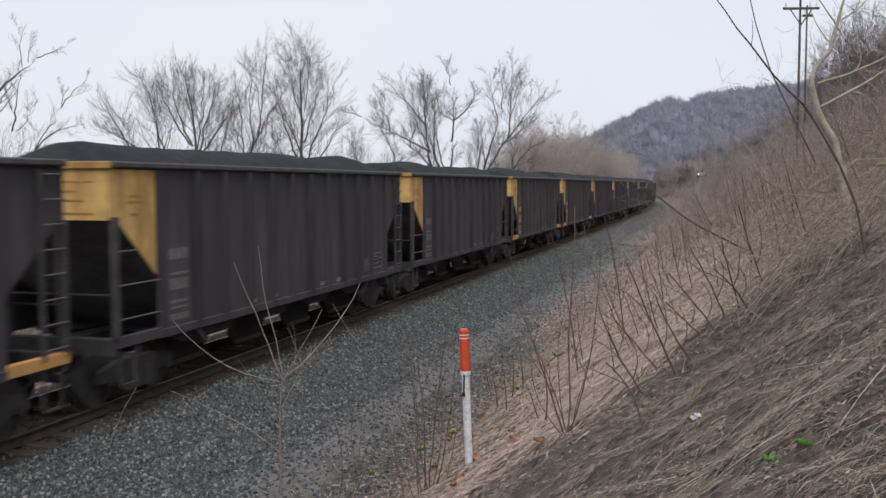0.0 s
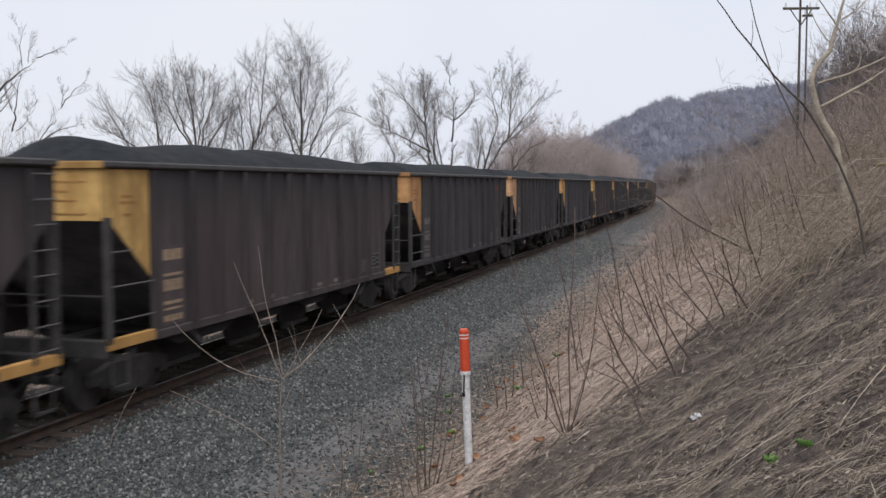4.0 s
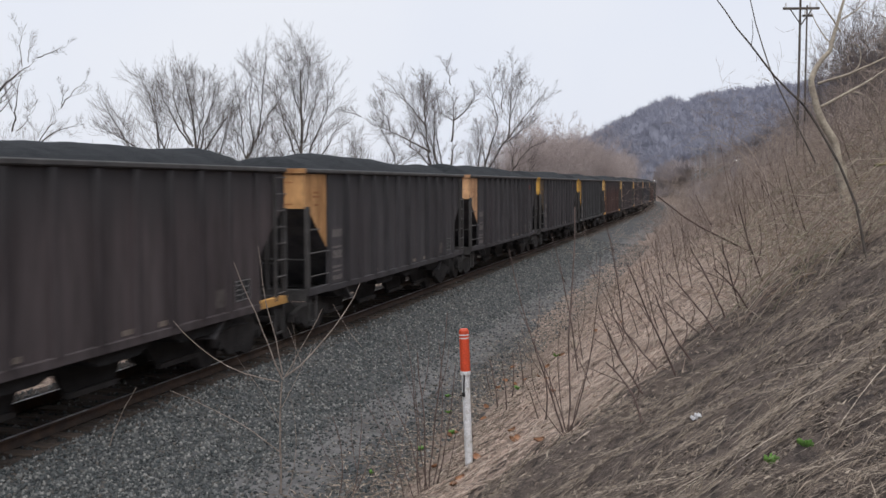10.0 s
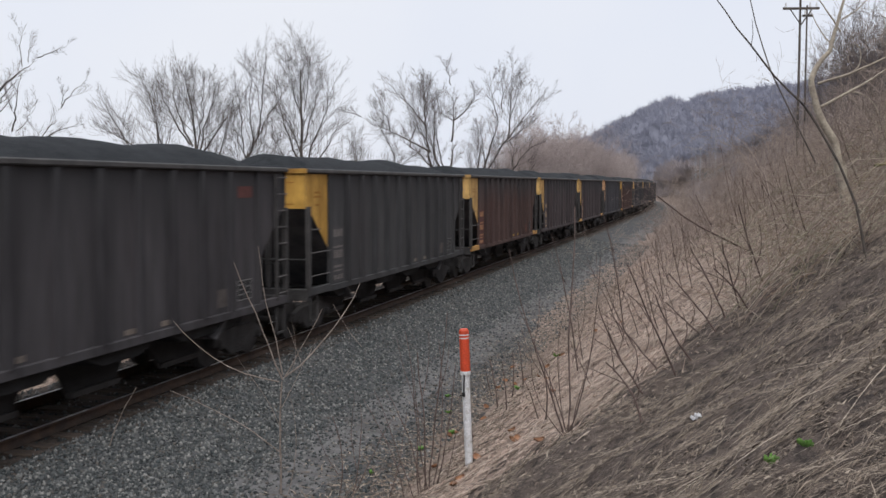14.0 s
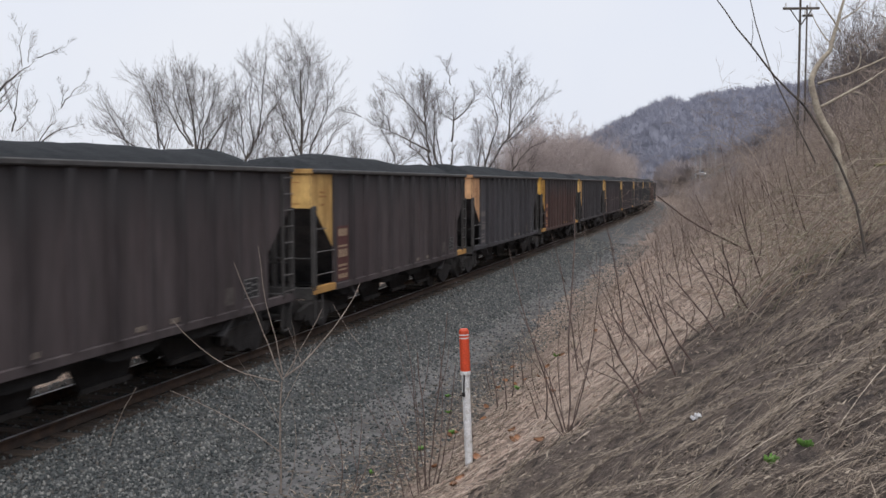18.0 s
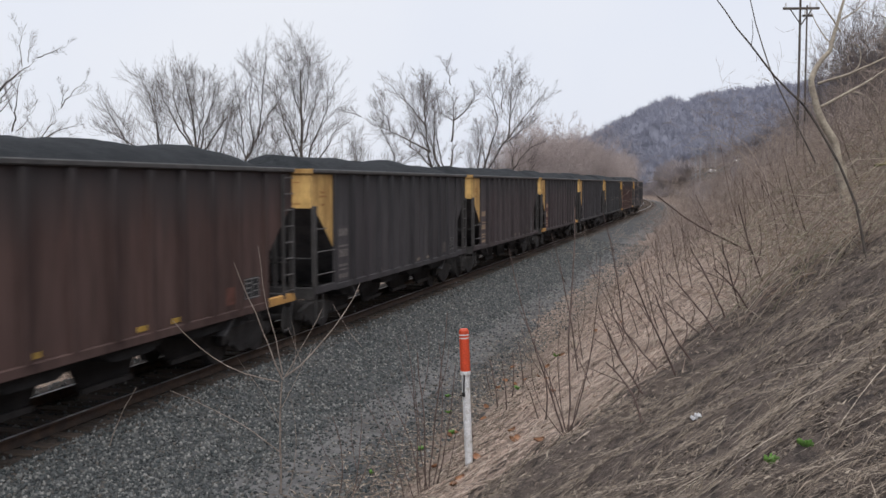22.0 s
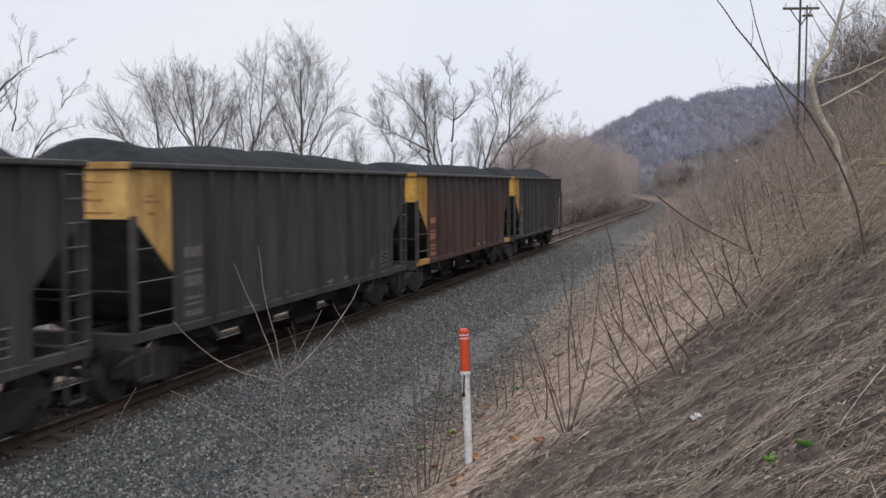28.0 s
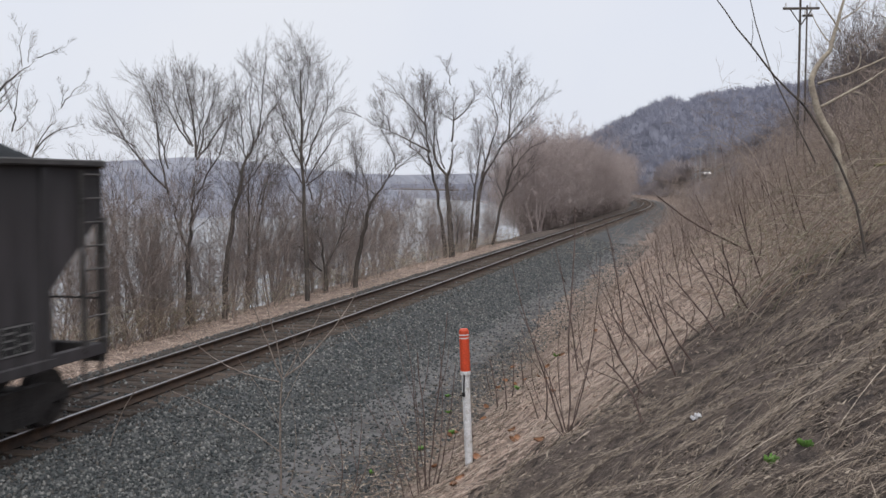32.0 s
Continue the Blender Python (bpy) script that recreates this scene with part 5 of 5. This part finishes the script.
def road_at(s):
    off = 16.0 - (s - 255) * 0.036 if s > 255 else 16.0 + (255 - s) * 0.13
    x, y, th = on_track(s, off)
    return float(x), float(y), float(th)


ROAD_S = np.arange(150, 580, 5.0)
rows_v = []
for s in ROAD_S:
    x, y, th = road_at(s)
    for o in (-2.6, -0.9, 0.9, 2.6):
        xx, yy = x + o * math.cos(th), y + o * math.sin(th)
        rows_v.append((xx, yy, float(ground_z(xx, yy)) + 0.05))
i = (np.arange(len(ROAD_S) - 1)[:, None] * 4 + np.arange(3)[None, :]).ravel()
M_ASPHALT = mat("old_asphalt", (0.07, 0.07, 0.072), (0.05, 0.05, 0.052), 0.9, 2, 30, 0.3)
tagged(raw("road", rows_v, np.stack([i, i + 1, i + 5, i + 4], 1), M_ASPHALT), "narrow asphalt road cut into the hillside", "road", kind="structure")
M_LAMP = glow_mat("lit_headlamp", (1.0, 0.93, 0.85), 14.0)
M_CARBODY = mat("silver_car_paint", (0.35, 0.35, 0.37), (0.30, 0.30, 0.32), 0.35, 2, 20, 0, metal=0.3, spec=0.5)
M_GLASS = mat("dark_car_glass", (0.03, 0.035, 0.04), (0.025, 0.028, 0.03), 0.1, 2, 20, 0, spec=0.8)


def road_car():
    c = tagged(new("far_car"), "silver passenger car with lit headlamps on the road", "car", group="cars on the road")
    bm = bmesh.new()
    prism(bm, [(-2.2, 0.3), (2.2, 0.3), (2.2, 0.85), (1.7, 0.95), (-1.2, 1.0), (-2.2, 0.8)], -0.88, 0.88)
    part("body", bm, M_CARBODY, c)
    bm = bmesh.new()
    prism(bm, [(-1.2, 0.98), (1.6, 0.95), (1.0, 1.48), (-0.4, 1.48)], -0.74, 0.74)
    part("cabin", bm, M_GLASS, c)
    for sx in (-1, 1):
        for y in (-1.35, 1.35):
            bm = bmesh.new()
            cyl(bm, (sx * 0.72, y, 0.32), (sx * 0.9, y, 0.32), 0.32, 14)
            part("wheel", bm, M_BLACK, c)
        bm = bmesh.new()
        cyl(bm, (sx * 0.62, -2.18, 0.68), (sx * 0.62, -2.24, 0.68), 0.085, 10)
        part("headlight", bm, M_LAMP, c, "lit round headlight")
    return c


ROAD_CARS = [road_car()]
ROAD_CARS += [copy_thing(ROAD_CARS[0], Matrix()) for _ in range(5)]


# ---- marker post ----
post = tagged(new("marker_post"), "white steel marker post with an orange top beside the track", "marker post")
bm = bmesh.new()
cyl(bm, (0, 0, -0.2), (0, 0, 1.52), 0.062, 16)
part("pole", bm, M_WHITE, post)
bm = bmesh.new()
cyl(bm, (0, 0, 1.5), (0, 0, 2.12), 0.076, 16)
cyl(bm, (0, 0, 2.12), (0, 0, 2.15), 0.076, 16, 0.055)
part("orange_cap", bm, M_ORANGE, post)
bm = bmesh.new()
cyl(bm, (0, 0, 1.44), (0, 0, 1.50), 0.079, 16)
part("collar", bm, M_WHITE, post)
post.matrix_basis = pose(-3.21, 13.19, float(ground_z(-3.21, 13.19)) - 0.03, 0, -2.4, 0) @ Matrix.Scale(0.898, 4)
bm = bmesh.new()
cyl(bm, (-0.02, -0.085, 1.15), (0.0, -0.085, 1.45), 0.012, 6)
cyl(bm, (-0.02, -0.075, 1.12), (-0.02, -0.095, 1.18), 0.022, 8)
part("bolt_strap", bm, M_BLACK, post)
for z in (2.05, 2.0):
    bm = bmesh.new()
    cyl(bm, (0, 0, z), (0, 0, z + 0.018), 0.0775, 16)
    part("reflective_band", bm, M_WHITE, post)


# ---- small plants and scraps ----
def weed(at, size, seed, label):
    rng = random.Random(seed)
    w = tagged(new("green_weed"), label, "weed")
    for i in range(16):
        a, e, L = rng.uniform(0, 6.283), rng.uniform(0.15, 0.85), size * rng.uniform(0.5, 1.0)
        n, wd = 5, size * 0.16
        V = []
        for k in range(n):
            q = k / (n - 1)
            rr, zz = L * q * math.sin(e) + 0.3 * L * q * q, L * q * math.cos(e) - 0.15 * L * q * q
            half = wd * math.sin(math.pi * (0.12 + 0.86 * q))
            cx, cy = rr * math.cos(a), rr * math.sin(a)
            V += [(cx - half * math.sin(a), cy + half * math.cos(a), zz + 0.02), (cx, cy, zz), (cx + half * math.sin(a), cy - half * math.cos(a), zz + 0.02)]
        F = []
        for k in range(n - 1):
            F += [(3 * k, 3 * k + 1, 3 * k + 4, 3 * k + 3), (3 * k + 1, 3 * k + 2, 3 * k + 5, 3 * k + 4)]
        raw("leaf", V, F, M_LEAF, w)
    w.matrix_basis = pose(at[0], at[1], float(ground_z(at[0], at[1])) + 0.01)
    return w


for i, (x, y, sz) in enumerate(((0.28, 4.93, 0.05), (0.43, 4.89, 0.045), (-4.42, 16.88, 0.10), (-4.65, 15.69, 0.09), (-5.29, 19.81, 0.08), (-3.85, 19.95, 0.11), (-4.9, 18.4, 0.08), (-3.5, 23.0, 0.11), (-5.0, 14.2, 0.07))):
    weed((x, y), sz, 50 + i, "small fresh green weed in dead grass")
bm = bmesh.new()
bmesh.ops.create_grid(bm, x_segments=5, y_segments=4, size=0.5)
for vtx in bm.verts:
    vtx.co = Vector((vtx.co.x * 0.075, vtx.co.y * 0.045, 0.018 * math.sin(vtx.co.x * 19) + 0.012 * math.cos(vtx.co.y * 15)))
bmesh.ops.solidify(bm, geom=bm.faces[:], thickness=0.002)
scrap = tagged(part("paper_scrap", bm, M_WHITE), "crumpled white paper scrap on the slope", "litter")
scrap.matrix_basis = pose(-0.10, 7.29, float(ground_z(-0.10, 7.29)) + 0.03, 25, -25, 30)


def curled_leaf(x, y, seed):
    rng = random.Random(seed)
    bm = bmesh.new()
    bmesh.ops.create_grid(bm, x_segments=4, y_segments=6, size=0.5)
    for v in bm.verts:
        w = 0.055 * math.sqrt(max(0.02, 1 - (2 * v.co.y) ** 2))
        v.co = Vector((v.co.x * w * 2, v.co.y * 0.13, 0.08 * v.co.x ** 2 + 0.1 * v.co.y ** 2))
    bmesh.ops.solidify(bm, geom=bm.faces[:], thickness=0.002)
    o = tagged(part("fallen_leaf", bm, M_DRYLEAF), "curled dry brown fallen leaf", "leaf", group="large fallen leaves")
    o.matrix_basis = pose(x, y, float(ground_z(x, y)) + 0.03, rng.uniform(-30, 30), rng.uniform(-30, 30), rng.uniform(0, 360))


lr = random.Random(77)
curled_leaf(-2.57, 13.06, 1)
curled_leaf(-2.5, 12.98, 2)
curled_leaf(-2.75, 13.9, 3)
for i in range(24):
    curled_leaf(CX + lr.uniform(6.0, 9.0), lr.uniform(10.5, 24), 10 + i)


# ---- ground cover: stones, straw, litter ----
def frames_on(x, y, eps=0.15):
    """Ground height and its slopes along x and y."""
    z = ground_z(x, y)
    return z, (ground_z(x + eps, y) - z) / eps, (ground_z(x, y + eps) - z) / eps


def stones(n, seed):
    rr = np.random.default_rng(seed)
    y = 8 + 66 * rr.random(n) ** 1.9
    u = np.where(rr.random(n) < 0.93, rr.uniform(1.3, 6.4, n), rr.uniform(-2.4, 1.3, n))
    keep = (u < 4.0 + rr.normal(0, 0.35, n)) | (rr.random(n) < np.where((u > 4.3) & (u < 5.2), 0.2, 0.3))
    y, u = y[keep], u[keep]
    n = len(u)
    x = u + centre_x(y)
    z = ground_z(x, y)
    base = np.array([[1, 0, 0], [-1, 0, 0], [0, 1, 0], [0, -1, 0], [0, 0, 1], [0, 0, -1.0]])
    tri = np.array([[0, 2, 4], [2, 1, 4], [1, 3, 4], [3, 0, 4], [2, 0, 5], [1, 2, 5], [3, 1, 5], [0, 3, 5]])
    size = rr.uniform(0.016, 0.044, (n, 1, 1)) * rr.uniform(0.6, 1.3, (n, 1, 3))
    v = base[None] * size * rr.uniform(0.7, 1.25, (n, 6, 1))
    a, b = rr.uniform(0, 6.283, n), rr.uniform(-0.7, 0.7, n)
    ca, sa, cb, sb = np.cos(a), np.sin(a), np.cos(b), np.sin(b)
    vx, vz = v[..., 0] * cb[:, None] + v[..., 2] * sb[:, None], -v[..., 0] * sb[:, None] + v[..., 2] * cb[:, None]
    V = np.stack([vx * ca[:, None] - v[..., 1] * sa[:, None] + x[:, None], vx * sa[:, None] + v[..., 1] * ca[:, None] + y[:, None], vz + z[:, None] + 0.006], -1)
    F = (np.arange(n)[:, None, None] * 6 + tri[None]).reshape(-1, 3)
    return tagged(raw("ballast_stones", V.reshape(-1, 3), F, M_STONE), "loose crushed grey ballast stones beside the track", "ballast", kind="stuff")


stones(115000, 1)


def straw(name, label, n, seed, place, length, width, lift, material, along, jitter):
    """Flat curved blades lying on the ground; along: 0 down the slope, 1 any direction."""
    rr = np.random.default_rng(seed)
    u, y = place(rr, n)
    n = len(u)
    x = u + centre_x(y)
    z, sx, sy = frames_on(x, y)
    L = rr.uniform(*length, n)
    a = np.where(rr.random(n) < along, rr.uniform(0, 6.283, n), np.pi + rr.normal(0.42, jitter, n))
    dx, dy = np.cos(a), np.sin(a)
    el = np.abs(rr.normal(0, lift, n))
    bow = rr.normal(0, 0.14, n)
    m = 4
    V = np.zeros((n, m, 2, 3))
    wd = rr.uniform(*width, n)
    for k in range(m):
        q = k / (m - 1)
        px = x + dx * L * q - dy * bow * L * q * q
        py = y + dy * L * q + dx * bow * L * q * q
        pz = z + (px - x) * sx + (py - y) * sy + L * np.sin(el) * (q - 0.75 * q * q) + 0.012
        h = wd * (1 - 0.7 * q) / 2
        V[:, k, 0] = np.stack([px - dy * h, py + dx * h, pz], -1)
        V[:, k, 1] = np.stack([px + dy * h, py - dx * h, pz + 0.3 * h], -1)
    f = np.array([[2 * k, 2 * k + 1, 2 * k + 3, 2 * k + 2] for k in range(m - 1)])
    F = (np.arange(n)[:, None, None] * 2 * m + f[None]).reshape(-1, 4)
    return tagged(raw(name, V.reshape(-1, 3), F, material), label, "dead grass", kind="stuff")


def near_slope(rr, n):
    y = 3.2 + 12 * rr.random(n) ** 1.5
    u = rr.uniform(8.4, 13.6, n)
    patch = wobble(u * 1.0, y, 2.2, 3.0) + 0.6 * wobble(u, y, 5.0, 1.0)
    k = (rr.random(n) < np.clip(0.55 + 0.5 * patch, 0.3, 1)) & (y < near_line(u) + rr.normal(0.3, 0.9, n))
    return u[k], y[k]


def mid_slope(rr, n):
    y = 12 + 40 * rr.random(n) ** 1.5
    u = rr.uniform(8.6, 19, n)
    patch = wobble(u * 1.0, y, 1.4, 5.0)
    k = rr.random(n) < np.clip(0.5 + 0.5 * patch, 0.1, 1)
    return u[k], y[k]


def pale_band(rr, n):
    y = 9 + 45 * rr.random(n) ** 1.6
    u = rr.uniform(5.2, 12.4, n)
    k = (u > 6.5 - 1.1 * np.clip((y - 24) / 9, 0, 1) + rr.normal(0, 0.35, n)) & ((u < 8.2) | (y > near_line(u) + rr.normal(0.1, 0.8, n))) & (u < 10.6 + np.clip((y - 12) / 6, 0, 1.6) + rr.normal(0, 0.5, n))
    return u[k], y[k]


def mottled_band(rr, n):
    u, y = pale_band(rr, n)
    k = wobble(u, y, 1.9, 4.0) + 0.7 * wobble(u, y, 4.3, 7.0) > rr.normal(0.1, 0.25, len(u))
    return u[k], y[k]


def tufts(rr, n):
    m = n // 60
    cu, cy = np.repeat(rr.uniform(9.6, 13.2, m), 60), np.repeat(3.6 + 8 * rr.random(m) ** 1.3, 60)
    return cu + rr.normal(0, 0.10, m * 60), cy + rr.normal(0, 0.12, m * 60)


def far_verge(rr, n):
    return rr.uniform(-6.5, -2.6, n), 14 + 60 * rr.random(n) ** 1.4


straw("dead_grass", "matted dead grass lying down the slope", 150000, 1, near_slope, (0.03, 0.17), (0.002, 0.005), 0.4, M_STRAW, 0.4, 0.8)
straw("dead_grass", "matted dead grass on the upper slope", 60000, 2, mid_slope, (0.12, 0.45), (0.006, 0.015), 0.35, M_MIDSTRAW, 0.45, 0.6)
straw("straw_litter", "pale flattened straw at the foot of the slope", 120000, 3, pale_band, (0.05, 0.25), (0.004, 0.012), 0.15, M_LITTER, 0.75, 0.6)
straw("edge_litter", "brown leaves and straw at the edge of the ballast", 34000, 8, lambda rr, n: (6.6 + rr.normal(0, 0.8, n), 9 + 40 * rr.random(n) ** 1.6), (0.03, 0.2), (0.008, 0.03), 0.3, M_STRAW, 1.0, 0.6)
straw("leaf_litter", "small dry leaves over the pale straw", 26000, 9, pale_band, (0.02, 0.055), (0.014, 0.036), 0.6, M_LITTER, 1.0, 0.6)
straw("verge_grass", "dry grass on the verge above the river", 14000, 4, far_verge, (0.1, 0.4), (0.01, 0.025), 0.6, M_LITTER, 0.9, 0.6)
straw("brown_litter", "brown rotted grass and leaf scraps over the pale straw", 34000, 12, mottled_band, (0.03, 0.16), (0.005, 0.016), 0.3, M_STRAW, 0.9, 0.6)
straw("long_straw", "long pale straw stalks on the near slope", 130, 6, lambda rr, n: (rr.uniform(10.4, 12.6, n), 3.4 + 3.6 * rr.random(n)), (0.2, 0.75), (0.002, 0.004), 0.15, M_LONG, 0.2, 0.6)
straw("straw_tufts", "pale tufts of long dead grass combed down the slope", 3600, 13, tufts, (0.06, 0.28), (0.002, 0.0042), 0.6, M_TUFT, 0.25, 0.7)
straw("broken_leaves", "dark broken leaves matted on the slope", 40000, 7, near_slope, (0.012, 0.04), (0.008, 0.022), 0.6, M_STRAW, 1.0, 0.6)


# ---- things that move ----
def motions():
    s0, v, acc, rad = 14.21, 12.12, -0.0057, 0.457

    def front(n, t):
        return s0 + CAR_L * (n - 1) - v * t - acc * (t - 16) ** 2 / 2 - 1.3 + 0.25 * math.exp(-((t - 18.3) / 3.2) ** 2)

    for n, car in enumerate(CARS):
        rows = []
        for i in range(65):
            t = 0.5 * i
            s = front(n, t)
            xa, ya, _ = on_track(s + 1.4)
            xb, yb, _ = on_track(s + BODY_L - 1.4)
            h = math.atan2(-(xb - xa), yb - ya)
            rows.append((t, pose(xa + 1.4 * math.sin(h), ya - 1.4 * math.cos(h), 0, 0, 0, math.degrees(h))))
        walk(car, rows)
        # wheels roll while the car is on the stretch before the camera
        inside = [k / FPS for k in range(961) if -12 < front(n, k / FPS) < 75]
        times = sorted({0.0, 32.0, *inside})
        for ws in [o for o in car.children_recursive if o.name.startswith("wheelset")]:
            at = ws.location.copy()
            rows, turn = [], 0.0
            for k, t in enumerate(times):
                if k and inside and inside[0] < t <= inside[-1]:
                    turn += (front(n, times[k - 1]) - front(n, t)) / rad
                rows.append((t, pose(*at, math.degrees(turn), 0, 0)))
            walk(ws, rows)
    # road cars come round the far bend one after another
    for car, t_pass in zip(ROAD_CARS, (0.6, 6.4, 18.4, 21.0, 24.4, 31.6)):
        rows = []
        for i in range(65):
            t = 0.5 * i
            x, y, th = road_at(min(560.0, max(160.0, 258 - 9.0 * (t - t_pass))))
            rows.append((t, pose(x, y, float(ground_z(x, y)) + 0.05, 0, 0, math.degrees(th))))
        walk(car, rows)


motions()
